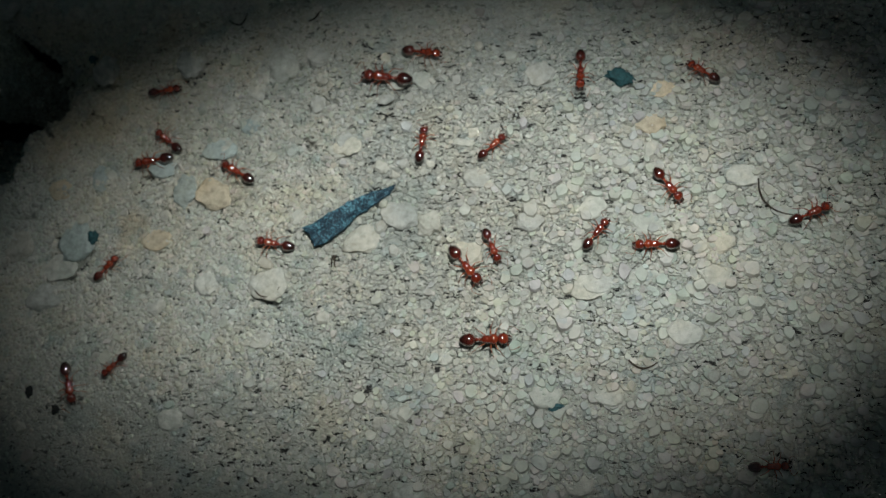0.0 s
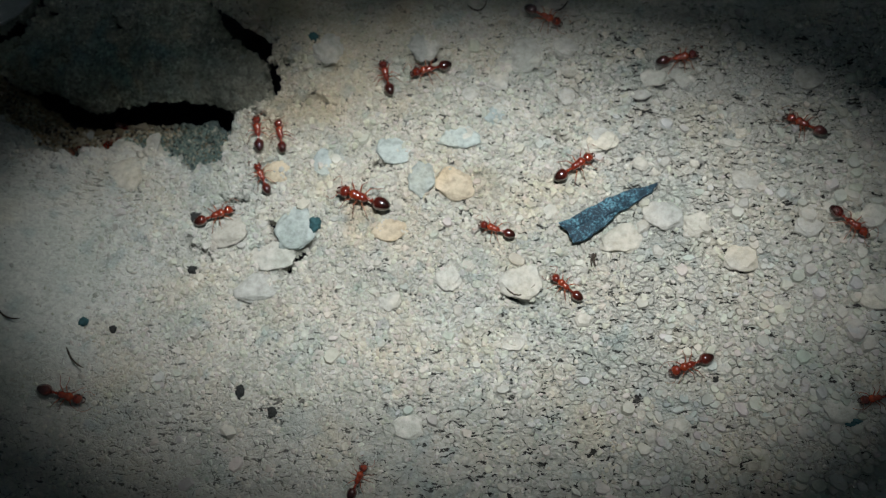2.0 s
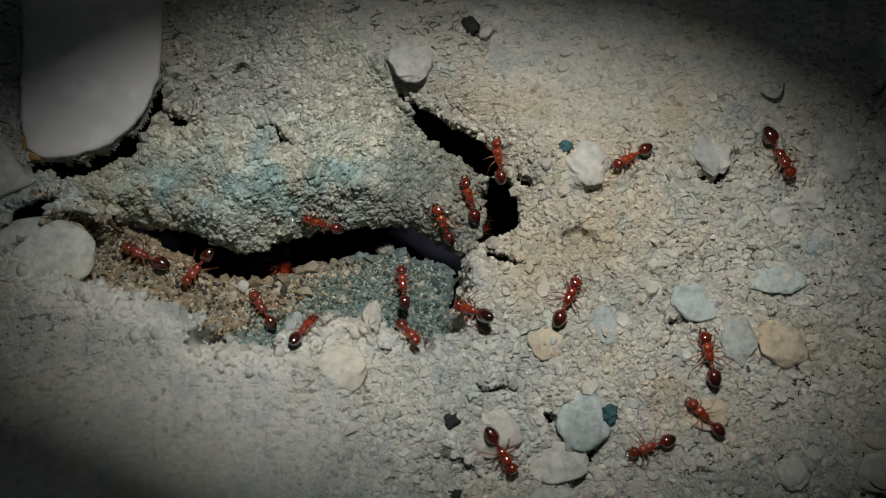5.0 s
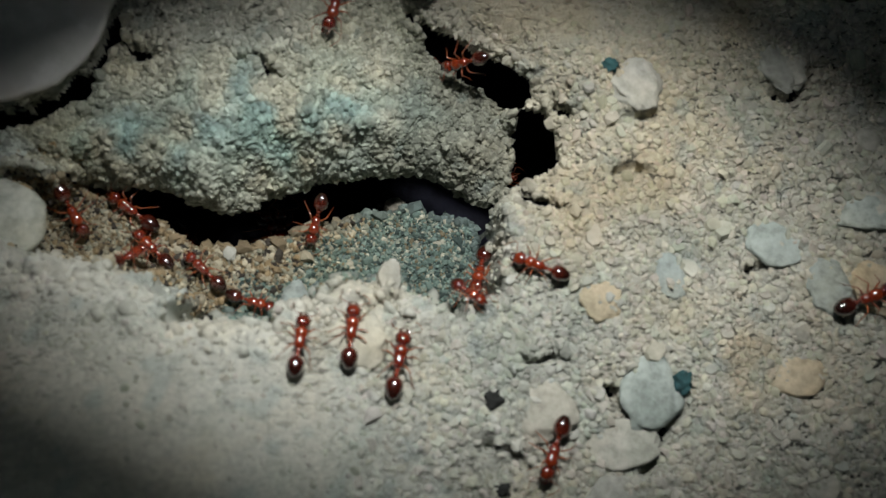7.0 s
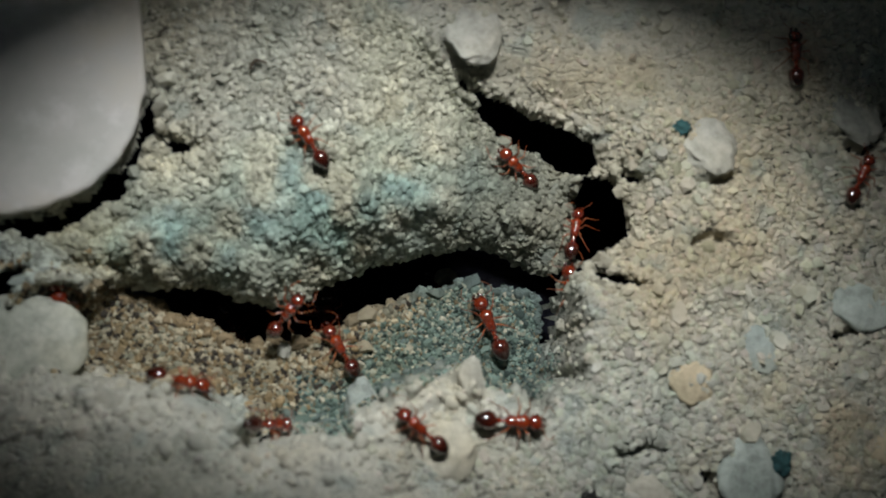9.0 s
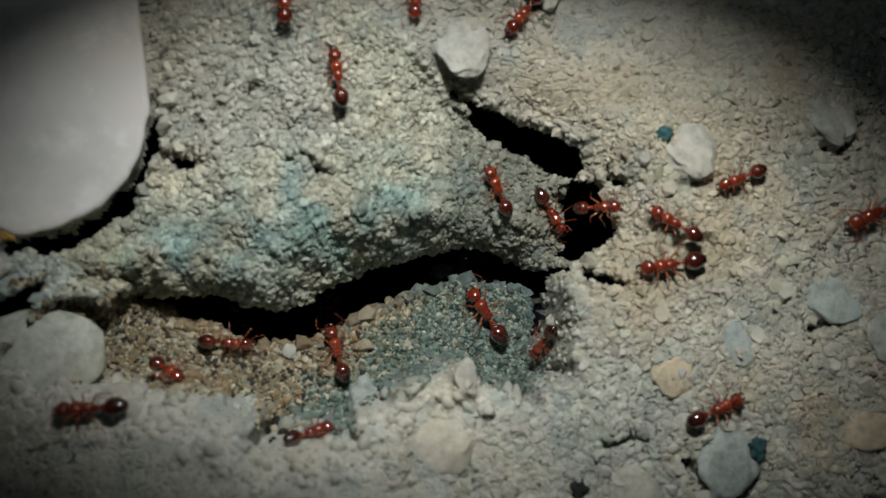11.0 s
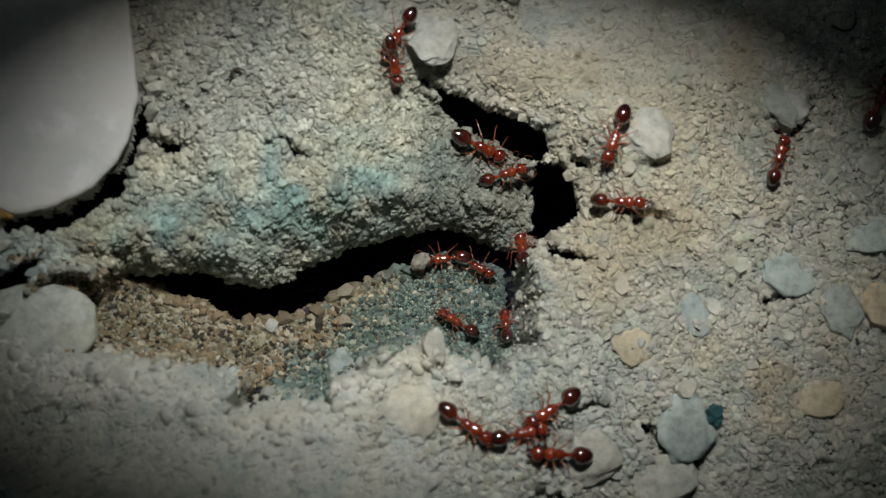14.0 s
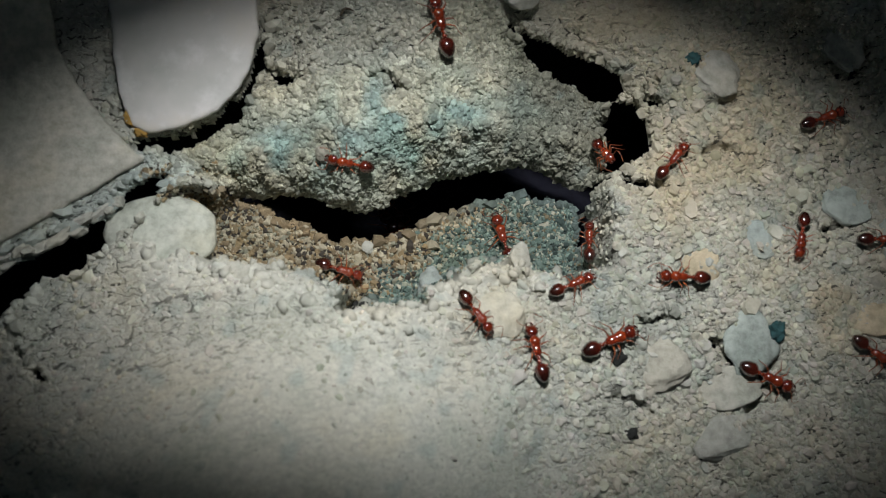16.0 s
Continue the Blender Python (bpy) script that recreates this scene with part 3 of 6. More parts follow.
    # coarser crumbs on the crust round the nest
    x, y = strewn(22000, -17, 26, -20, 17, lambda x, y: (opening(x, y) > 0.25) & (inside(x, y, PIT) < -0.3) & (inside(x, y, HUMP) < -0.3) & (rng.rand(len(x)) < (1 - 0.97 * calm(x, y)) * (1 - lip(x, y)) * smooth(28, 16, np.hypot(x - 2, y + 2)) * (1 - 0.7 * smooth(10, 14, y))))
    size = np.clip(np.exp(rng.normal(-1.82, 0.35, len(x))), 0.09, 0.36)
    scatter_grains("crust_crumb", "pale beige crumbs packed over the crust round the nest", 17, x, y, size, 0.5, ground_tint(x, y) * rng.uniform(0.82, 1.08, (len(x), 1)) * rng.uniform(0.96, 1.04, (len(x), 3)), -0.02, tilt=0.35)
    # soft pale lumps on the lower lip
    x, y = strewn(30000, -38, -8, -5, 6, lambda x, y: (rng.rand(len(x)) < 0.13 * lip(x, y) ** 2) & (inside(x, y, PIT) < 0.5) & (opening(x, y) > 0.3))
    size = np.minimum(np.exp(rng.normal(-1.75, 0.5, len(x))), 0.5)
    scatter_grains("lip_crumb", "soft white rounded lumps along the lip of the pit", 13, x, y, size, 0.65, ground_tint(x, y) * rng.uniform(0.94, 1.06, (len(x), 1)), -0.08, tilt=0.4, even=True)
    # crumbs that hang on the edges of the cracks
    x, y = strewn(60000, -46, -3, -4, 22, lambda x, y: (np.abs(opening(x, y) - 0.08) < 0.16) & (inside(x, y, TONGUE) < -0.3) & (inside(x, y, SLAB) < -0.3))
    size = np.exp(rng.normal(-1.8, 0.4, len(x)))
    scatter_grains("edge_crumb", "uneven crumbs along the edges of the cracks", 9, x, y, size, 0.9, ground_tint(x, y) * rng.uniform(0.7, 1.25, (len(x), 1)), 0.1, tilt=0.6)


build_ground()
build_hollow_box()
scatter_all()


# ---- stones and debris ----
def part(name, bm, mat, parent=None, label="", even=True):
    """Links a bmesh as one mesh object, under a thing where one is given."""
    mesh = bpy.data.meshes.new(name)
    bm.to_mesh(mesh)
    bm.free()
    mesh.materials.append(mat)
    if even:
        mesh.polygons.foreach_set("use_smooth", np.ones(len(mesh.polygons), bool))
    ob = new(name, mesh)
    ob.parent = parent
    return tagged(ob, label) if label else ob


def limb(bm, points, radii, sides=6):
    """A jointed tapering tube through points. Millimetres."""
    points = [Vector(p) for p in points]
    rows = []
    for i, (p, r) in enumerate(zip(points, radii)):
        way = (points[min(i + 1, len(points) - 1)] - points[max(i - 1, 0)]).normalized()
        side = way.cross(Vector((0.1, 0.2, 1))).normalized()
        up = side.cross(way)
        rows.append([bm.verts.new((p + (side * math.cos(k / sides * math.tau) + up * math.sin(k / sides * math.tau)) * r) * MM) for k in range(sides)])
    for a, b in zip(rows, rows[1:]):
        for k in range(sides):
            bm.faces.new((a[k], a[(k + 1) % sides], b[(k + 1) % sides], b[k]))
    bm.faces.new(rows[0][::-1])
    bm.faces.new(rows[-1])
    bmesh.ops.recalc_face_normals(bm, faces=bm.faces)


def stone(name, label, mat, x, y, rx, ry, turn, high=0.45, sunk=0.35, seed=0, z=None, lump=0.16, category="pebble", worn=True, lean=0):
    """A broken pebble: worn facets, an uneven outline and a sunken foot. Millimetres."""
    bm = bmesh.new()
    bmesh.ops.create_icosphere(bm, subdivisions=4, radius=1.0)
    rng = random.Random(seed)
    cuts = []
    for k in range(9 if worn else 0):
        a = math.tau * (k + rng.uniform(-0.35, 0.35)) / 9
        up = rng.uniform(-0.2, 0.55)
        cuts.append((Vector((math.cos(a), math.sin(a), up)).normalized(), rng.uniform(0.78, 0.98)))
    for k in range(3 if worn else 0):
        cuts.append((Vector((rng.uniform(-0.5, 0.5), rng.uniform(-0.5, 0.5), 1)).normalized(), rng.uniform(0.6, 0.85)))
    off = Vector((seed * 7.13, seed * 3.7, seed * 1.9))
    rz = high * min(rx, ry)
    for v in bm.verts:
        q = v.co * 1.2
        for way, far in cuts:
            over = q.dot(way) - far
            if over > 0:
                q -= way * over * 0.88
        q *= 1 + lump * noise.noise(q * 1.6 + off) + lump * 0.45 * noise.noise(q * 4.3 + off) + lump * 0.25 * noise.noise(q * 11 + off)
        v.co = Vector((q.x * rx, q.y * ry, q.z * rz)) * MM
    ob = part(name, bm, mat)
    if z is None:
        z = float(lie(x, y)) + rz * (1 - 2 * sunk)
    ob.matrix_basis = pose(x * MM, y * MM, z * MM, lean + rng.uniform(-4, 4), rng.uniform(-6, 6), 0) @ pose(0, 0, 0, 0, 0, turn)
    return tagged(ob, label, category)


def plate(name, label, mat, outline, low, high, edge, seed, category):
    """A thick smooth slab with a rounded upper edge, from an outline in millimetres."""
    bm = bmesh.new()
    ring = []
    n = len(outline)
    for i in range(n):
        p0, p1, p2, p3 = (Vector(outline[(i + k) % n]) for k in (-1, 0, 1, 2))
        for j in range(8):
            s = j / 8
            ring.append(0.5 * ((2 * p1) + (p2 - p0) * s + (2 * p0 - 5 * p1 + 4 * p2 - p3) * s * s + (3 * p1 - p0 - 3 * p2 + p3) * s**3))
    middle = sum(ring, Vector((0, 0))) / len(ring)
    rows = []
    for up, shrink in ((low, 2.2), (high - edge * 1.6, 0.5), (high - edge, 0), (high - edge * 0.4, edge * 0.15), (high - edge * 0.1, edge * 0.5), (high, edge * 1.2), (high + 0.1, edge * 4)):
        row = []
        for i, p in enumerate(ring):
            inward = (middle - p).normalized()
            rough = 0.12 * noise.noise(Vector((p.x, p.y, seed)) * 1.3) + 0.06 * noise.noise(Vector((p.x, p.y, seed)) * 4)
            q = p + inward * (shrink + rough)
            row.append(bm.verts.new(Vector((q.x, q.y, up + 0.05 * noise.noise(Vector((q.x, q.y, seed)) * 0.8))) * MM))
        rows.append(row)
    m = len(ring)
    for a, b in zip(rows, rows[1:]):
        for i in range(m):
            bm.faces.new((a[i], a[(i + 1) % m], b[(i + 1) % m], b[i]))
    top = bm.verts.new((middle.x * MM, middle.y * MM, (high + 0.15) * MM))
    for i in range(m):
        bm.faces.new((rows[-1][i], rows[-1][(i + 1) % m], top))
    bm.normal_update()
    return tagged(part(name, bm, mat), label, category)


plate("tongue_stone", "smooth pale grey tongue-shaped stone bedded in the crust", SMOOTH, TONGUE, -2.5, 0.4, 0.3, 2, "stone")
SLAB_STONE = plate("slab_stone", "pale stone slab with a frayed edge over a dark crevice", PALE, SLAB, -2.5, 0.5, 0.35, 3, "stone")


def shards():
    """Broken pieces along the edge of the slab, with dark gaps between them."""
    rng = random.Random(31)
    for k in range(44):
        s = (k + rng.uniform(-0.4, 0.4)) / 44
        x = -53.0 + 17.2 * s
        y = float(np.interp(x, [p[0] for p in CREVICE], [p[1] for p in CREVICE])) + 1.25 - 0.4 * s
        off = rng.choice((0.75, 0.3, 0.3, -0.1)) * (1.2 - 0.6 * s) + rng.uniform(-0.2, 0.2)
        long, wide, high = rng.uniform(0.5, 1.5) * (1 - 0.4 * s), rng.uniform(0.16, 0.4), rng.uniform(0.35, 0.6)
        bm = bmesh.new()
        bmesh.ops.create_icosphere(bm, subdivisions=3, radius=1.0)
        cuts = [(Vector((rng.uniform(-1, 1), rng.uniform(-1, 1), rng.uniform(-0.3, 0.8))).normalized(), rng.uniform(0.55, 0.85)) for _ in range(9)] + [(Vector((0, 0, 1)), 0.6)]
        for v in bm.verts:
            q = v.co.copy()
            for way, far in cuts:
                q -= way * max(0.0, q.dot(way) - far)
            q *= 1 + 0.2 * noise.noise(q * 2.4 + Vector((k, 0, 0)))
            v.co = Vector((q.x * long, q.y * wide, q.z * high)) * MM
        ob = part("shard", bm, BLUISH if k % 4 == 0 else PALE, SLAB_STONE, even=False)
        ob.matrix_basis = pose((x - 0.38 * off) * MM, (y + 0.92 * off) * MM, (0.05 + 0.2 * off + rng.uniform(-0.3, 0.1)) * MM, rng.uniform(-12, 12), rng.uniform(-8, 8), 25 + rng.uniform(-18, 18))


shards()


def pebbles():
    kinds = {
        "p": (PALE, "pale grey weathered pebble half sunk in the sand"),
        "c": (CREAM, "cream-coloured pebble half sunk in the sand"),
        "o": (ORANGE, "orange-tinted cream pebble with rounded edges"),
        "b": (BLUISH, "bluish grey pebble with a rough surface"),
        "r": (ROUND, "rounded grey pebble lying against the pit wall"),
        "y": (AMBER, "amber-yellow crumb wedged between the stones"),
        "t": (TEAL, "small dark teal crumb on the sand"),
        "d": (DARK, "small black crumb on the sand"),
    }
    # kind, x, y, half length, half width, turn, height of the middle where it lies in the pit
    rows = [
        ("p", 28.4, -4.3, 1.60, 1.44, -17),
        ("c", 25.1, -6.4, 1.70, 1.28, 23),
        ("c", 30.9, -4.7, 1.03, 1.34, 3),
        ("p", 17.1, -10.3, 1.72, 1.51, 3),
        ("p", 11.2, -9.9, 0.97, 1.13, 3),
        ("o", 11.5, -2.1, 1.69, 1.35, -12),
        ("b", 8.8, -1.6, 1.15, 1.62, 3),
        ("b", -1.5, -6.2, 1.63, 1.86, -7),
        ("t", 0.2, -5.9, 0.46, 0.57, 3),
        ("p", -3.4, -8.6, 2.13, 1.17, 3),
        ("p", -3.8, -11.2, 1.92, 1.20, 13),
        ("c", -7.2, -6.5, 1.76, 1.35, 3),
        ("o", -3.4, -1.3, 1.19, 0.96, 3),
        ("b", 6.4, 0.7, 1.63, 1.28, -27),
        ("b", 11.7, 2.0, 1.71, 1.12, -7),
        ("b", 14.6, 4.1, 0.91, 0.91, 3),
        ("p", 17.1, 10.1, 1.22, 1.78, -7),
        ("p", 8.0, 10.4, 0.94, 1.58, 13),
        ("p", 20.4, 10.7, 1.11, 1.11, 3),
        ("c", 34.2, 2.7, 1.19, 0.72, 3),
        ("c", 23.4, 2.1, 1.32, 1.05, -17),
        ("p", 35.1, -1.3, 1.17, 0.91, 3),
        ("p", 40.3, 7.7, 1.23, 1.06, 3),
        ("t", 47.1, 7.0, 1.02, 0.63, -17),
        ("p", 16.5, -15.0, 1.08, 0.85, 3),
        ("p", 8.7, -21.9, 1.27, 0.91, 3),
        ("p", 6.7, -12.0, 0.88, 0.78, 3),
        ("p", 44.6, -4.1, 1.26, 1.07, 3),
        ("p", 39.6, -5.1, 1.14, 0.98, 3),
        ("c", 34.3, -7.7, 1.33, 1.26, 3),
        ("p", 32.4, -16.4, 0.76, 0.68, 3),
        ("p", 15.1, 7.4, 0.66, 1.10, 3),
        ("p", 20.6, 6.0, 0.65, 0.86, 3),
        ("p", 30.2, 7.9, 1.12, 0.86, 3),
        ("o", 6.3, -6.3, 1.49, 1.02, 3),
        ("p", 45.0, -10.5, 1.19, 1.03, 3),
        ("p", -16.0, -2.3, 1.50, 1.41, 3),
        ("p", 0.1, 9.9, 1.36, 1.47, 2),
        ("p", 11.8, 2.2, 1.24, 1.04, 2),
        ("b", 0.4, -0.4, 0.93, 1.18, 2),
        ("p", 14.7, 7.5, 1.03, 0.93, 2),
        ("p", 15.0, 4.4, 0.76, 0.82, 2),
        ("p", 12.6, 6.0, 0.84, 0.75, 2),
        ("p", 11.2, -10.0, 1.10, 1.04, 2),
        ("p", 19.2, -4.3, 0.87, 0.76, 2),
        ("p", 27.9, 7.8, 1.14, 0.93, 2),
        ("t", -1.3, 11.1, 0.39, 0.39, 2),
        ("d", -9.6, -5.7, 0.47, 0.45, 2),
        ("d", -9.6, -10.0, 0.43, 0.33, 2),
        ("t", -17.0, -14.9, 0.39, 0.31, 2),
        ("d", -14.9, -15.3, 0.28, 0.28, 2),
        ("d", -4.6, -19.7, 0.34, 0.52, 3),
        ("d", -1.9, -21.2, 0.39, 0.37, 3),
        ("t", 41.5, -20.3, 0.65, 0.31, 2),
        ("o", 50.3, 5.9, 1.09, 0.81, 2),
        ("o", 49.5, 2.9, 1.17, 0.90, 2),
        ("p", 49.0, -5.5, 1.43, 1.03, 1),
        ("p", 56.6, -1.7, 1.39, 1.03, 1),
        ("p", 44.4, -10.8, 1.44, 1.11, 1),
        ("c", 54.6, -7.2, 1.21, 0.92, 1),
        ("p", 54.3, -9.9, 1.29, 0.99, 1),
        ("p", 51.6, -14.4, 1.51, 1.07, -9),
        ("p", 40.9, -19.4, 1.35, 1.07, 1),
        ("p", 45.8, -19.3, 1.23, 1.06, 1),
        ("p", 29.6, -27.2, 1.30, 0.88, 1),
        ("p", 43.3, -26.1, 1.31, 0.94, 1),
        ("r", -34.1, 5.8, 2.65, 1.95, -10, -0.8),
        ("p", -36.2, 3.8, 0.59, 0.61, -10, -1.0),
        ("p", -22.5, 3.6, 0.39, 0.39, -10, -4.4),
        ("p", -14.1, 0.8, 0.60, 0.86, -10),
        ("p", -29.9, 2.5, 0.76, 0.65, -10),
        ("b", -19.1, 0.4, 0.76, 1.08, -11, -3.0),
        ("p", -10.8, 17.5, 1.45, 1.8, -22),
        ("d", -6.9, 19.4, 0.64, 0.46, -42),
        ("p", 8.7, 10.2, 1.01, 1.19, -12),
        ("p", 17.5, 9.7, 1.04, 1.07, 2),
        ("p", 20.9, 10.6, 0.85, 0.78, 2),
        ("p", 23.5, 2.4, 1.04, 0.72, 2),
        ("p", 28.7, 7.9, 0.91, 0.68, 2),
        ("p", 26.8, 6.1, 0.76, 0.50, 2),
        ("p", 20.6, 6.0, 0.76, 0.58, 2),
        ("p", 33.8, 2.2, 1.17, 0.80, 1),
        ("p", 22.8, 1.6, 1.13, 0.72, 1),
        ("p", 48.6, -9.9, 1.15, 0.64, 1),
        ("d", -23.9, 0.2, 0.3, 0.24, 10, -3.9),
        ("d", -24.3, -0.2, 0.24, 0.19, 10, -3.0),
        ("d", -23.3, -0.2, 0.26, 0.21, 10, -0.9),
        ("d", -23.8, -0.4, 0.2, 0.16, 10, 0.0),
        ("y", -34.6, 12.5, 0.62, 0.36, -40, 0.2),
        ("y", -34.2, 11.7, 0.36, 0.28, -10, 0.1),
    ]
    for i, (kind, x, y, rx, ry, turn, *z) in enumerate(rows):
        mat, label = kinds[kind]
        small = kind in "tdy"
        flush = kind in "pcbo" and not z and x > -13
        stone("crumb" if small else "pebble", label, mat, x, y, rx, ry, turn, 0.7 if small else 0.24 if flush else 0.42, 0.3 if small else 0.4 if flush else 0.44, i + 1, z[0] if z else None, 0.45 if small else 0.06 if kind == "r" else 0.17, "crumb" if small else "pebble", kind != "r", -7 if flush else 0)


pebbles()


def flake():
    """The thin blue chip: a long triangle with a torn edge, tilted on the sand."""
    rng = random.Random(5)
    outline = [(19.9, -5.48), (20.89, -5.01), (23.49, -3.31), (25.87, -2.31), (28.06, -1.62), (27.3, -2.64), (25.56, -3.97), (24.71, -4.44), (23.91, -5.3), (22.84, -6.22), (21.9, -6.93), (21.09, -7.05), (20.68, -6.17)]
    bm = bmesh.new()
    ring = []
    for (ax, ay), (bx, by) in zip(outline, outline[1:] + outline[:1]):
        for j in range(6):
            s = j / 6
            ring.append((ax + (bx - ax) * s + rng.uniform(-0.07, 0.07), ay + (by - ay) * s + rng.uniform(-0.07, 0.07)))
    cx, cy = sum(p[0] for p in ring) / len(ring), sum(p[1] for p in ring) / len(ring)
    rows = []
    for up, shrink in ((0.0, 0.02), (0.22, 0.0), (0.3, 0.05), (0.33, 0.3), (0.36, 0.65)):
        rows.append([bm.verts.new(((x + (cx - x) * shrink - cx) * MM, (y + (cy - y) * shrink - cy) * MM, (up + 0.05 * rng.uniform(-1, 1)) * MM)) for x, y in ring])
    m = len(ring)
    for a, b in zip(rows, rows[1:]):
        for i in range(m):
            bm.faces.new((a[i], a[(i + 1) % m], b[(i + 1) % m], b[i]))
    bm.faces.new(rows[-1])
    bm.faces.new(rows[0][::-1])
    bmesh.ops.recalc_face_normals(bm, faces=bm.faces)
    ob = part("flake", bm, FLAKE, even=False)
    ob.matrix_basis = pose(cx * MM, cy * MM, (float(lie(cx, cy)) + 0.42) * MM, -4, 3, 0)
    tagged(ob, "thin dark blue pointed chip lying on the sand", "flake")


flake()


def torch():
    """The unseen hand torch that lights the ground, carried beside the eye; its hood is added to darken the corners."""
    holder = new("torch")
    tagged(holder, "small black torch, its glowing lens in a hood added for dark corners", "torch")
    deep, ax, ay, ex, ey = 21.0, 8.2, 4.38, 4.6, 2.7
    ring = [(math.cos(k / 40 * math.tau), math.sin(k / 40 * math.tau)) for k in range(40)]

    def tube(name, rings, mat, closed, label=""):
        """A body of oval rings of half width, half height and z."""
        bm = bmesh.new()
        rows = [[bm.verts.new(Vector((w * c, h * s, z)) * MM) for c, s in ring] for w, h, z in rings]
        for a, b in zip(rows, rows[1:] + (rows[:1] if not closed else [])):
            for k in range(40):
                bm.faces.new((a[k], a[(k + 1) % 40], b[(k + 1) % 40], b[k]))
        if closed:
            bm.faces.new(rows[0][::-1])
            bm.faces.new(rows[-1])
        bmesh.ops.recalc_face_normals(bm, faces=bm.faces)
        return part(name, bm, mat, holder, label)

    # oval tube added to cut the beam into a vignette
    tube("hood", [(ax, ay, 0.5), (ax, ay, -deep), (ax + 0.3, ay + 0.3, -deep - 0.2), (ax + 1.4, ay + 1.4, -deep), (ax + 1.6, ay + 1.6, 0.5)], BLACK_PLASTIC, False)
    tube("body", [(ax + 1.6, ay + 1.6, 0.7), (ax + 2.2, ay + 2.2, 2.0), (ax + 2.2, ay + 2.2, 14.0), (ax + 0.5, ay + 1.2, 18.0), (ax + 0.5, ay + 1.2, 44.0), (ax - 0.5, ay + 0.4, 45.0)], BLACK_PLASTIC, True)
    bm = bmesh.new()
    bm.faces.new([bm.verts.new((ex * c * MM, ey * s * MM, 0.45 * MM)) for c, s in ring[::-1]])
    part("lens", bm, GLOW, holder, "glowing white lens")
    return holder


TORCH = torch()
LOAD = stone("carried_crumb", "pale crumb of mortar carried out of the slit", MORTAR, -13.0, 6.4, 0.55, 0.4, 0, 0.85, 0.5, 77, -9.0, 0.25, "crumb", False)


def twigs():
    """Hair-thin dark rootlets and straws on the sand."""
    # x, y, length, turn, bend
    for i, (x, y, long, turn, bend) in enumerate([
        (22.6, -8.3, 1.09, -98, 0.2),
        (22.8, -8.3, 1.09, -90, 0.3),
        (-17.6, -17.7, 2.82, -51, 0.3),
        (13.1, 13.8, 1.78, 21, 0.9),
        (58.3, -4.2, 4.05, -49, 0.5),
        (16.8, -11.4, 2.58, -5, 0.8),
        (-21.5, 17.1, 0.86, 11, -0.8),
        (-22.0, -15.1, 2.40, -28, 0.4),
        (48.3, -17.2, 2.18, -5, 0.5),
        (20.2, 14.1, 1.38, 41, 0.3),
    ]):
        bm = bmesh.new()
        points = [(long * (s - 0.5), bend * long * (s - 0.5) ** 2 * 2, 0.05 * math.sin(7 * s + i)) for s in np.linspace(0, 1, 8)]
        limb(bm, points, [0.06, 0.075, 0.08, 0.075, 0.08, 0.07, 0.06, 0.03])
        ob = part("twig", bm, TWIG)
        ob.matrix_basis = pose(x * MM, y * MM, (float(lie(x, y)) + 0.3) * MM, 0, 0, turn)
        tagged(ob, "hair-thin dark curved rootlet lying on the sand", "twig")


twigs()


def loose_flakes(count):
    """Flakes of the crust round the nest, each one by itself."""
    rng = random.Random(12)
    shapes = []
    for k in range(12):
        bm = bmesh.new()
        sides = rng.choice((8, 9, 10))
        rows = [[], [], []]
        for i in range(sides):
            a = math.tau * (i + rng.uniform(-0.3, 0.3)) / sides
            r = rng.uniform(0.78, 1.12)
            for row, (shrink, z) in zip(rows, ((0.92, -0.3), (1.0, 0.08), (0.72, rng.uniform(0.26, 0.4)))):
                row.append(bm.verts.new(Vector((r * shrink * math.cos(a), 0.8 * r * shrink * math.sin(a), z)) * MM))
        for a, b in zip(rows, rows[1:]):
            for i in range(sides):
                bm.faces.new((a[i], a[(i + 1) % sides], b[(i + 1) % sides], b[i]))
        bm.faces.new(rows[-1])
        mesh = bpy.data.meshes.new("flake_piece")
        bm.to_mesh(mesh)
        bm.free()
        mesh.materials.append(CRUSTY)
        shapes.append(mesh)
    ground = bpy.data.objects["ground"]
    made = 0
    while made < count:
        x, y = rng.uniform(4, 62) if made % 4 == 0 else rng.uniform(26, 62), rng.uniform(-24, 14)
        if float(opening(np.array(x), np.array(y))) < 0.8 or float(inside(np.array(x), np.array(y), HUMP)) > -0.5:
            continue
        ob = new("flake_piece", rng.choice(shapes))
        ob.parent = ground
        k = min(0.85, math.exp(rng.gauss(-0.95, 0.35)))
        z = float(ground_height(np.array(x), np.array(y)))
        ob.matrix_basis = pose(x * MM, y * MM, (z + 0.02 - 0.1 * k) * MM, -6 + rng.gauss(0, 5), rng.gauss(0, 5), 0) @ pose(0, 0, 0, 0, 0, rng.uniform(0, 360)) @ Matrix.Diagonal((k, k, k, 1))
        made += 1


loose_flakes(290)


# ---- ants ----
def loft(bm, rings, sides=14):
    """A closed body along x from rings of x, centre height, half width, half height. Millimetres."""
    rows = []
    for x, z, w, h in rings:
        rows.append([bm.verts.new(Vector((x, w * math.cos(k / sides * math.tau), z + h * math.sin(k / sides * math.tau))) * MM) for k in range(sides)])
    for a, b in zip(rows, rows[1:]):
        for k in range(sides):
            bm.faces.new((a[k], a[(k + 1) % sides], b[(k + 1) % sides], b[k]))
    bm.faces.new(rows[0][::-1])
    bm.faces.new(rows[-1])
    bmesh.ops.recalc_face_normals(bm, faces=bm.faces)


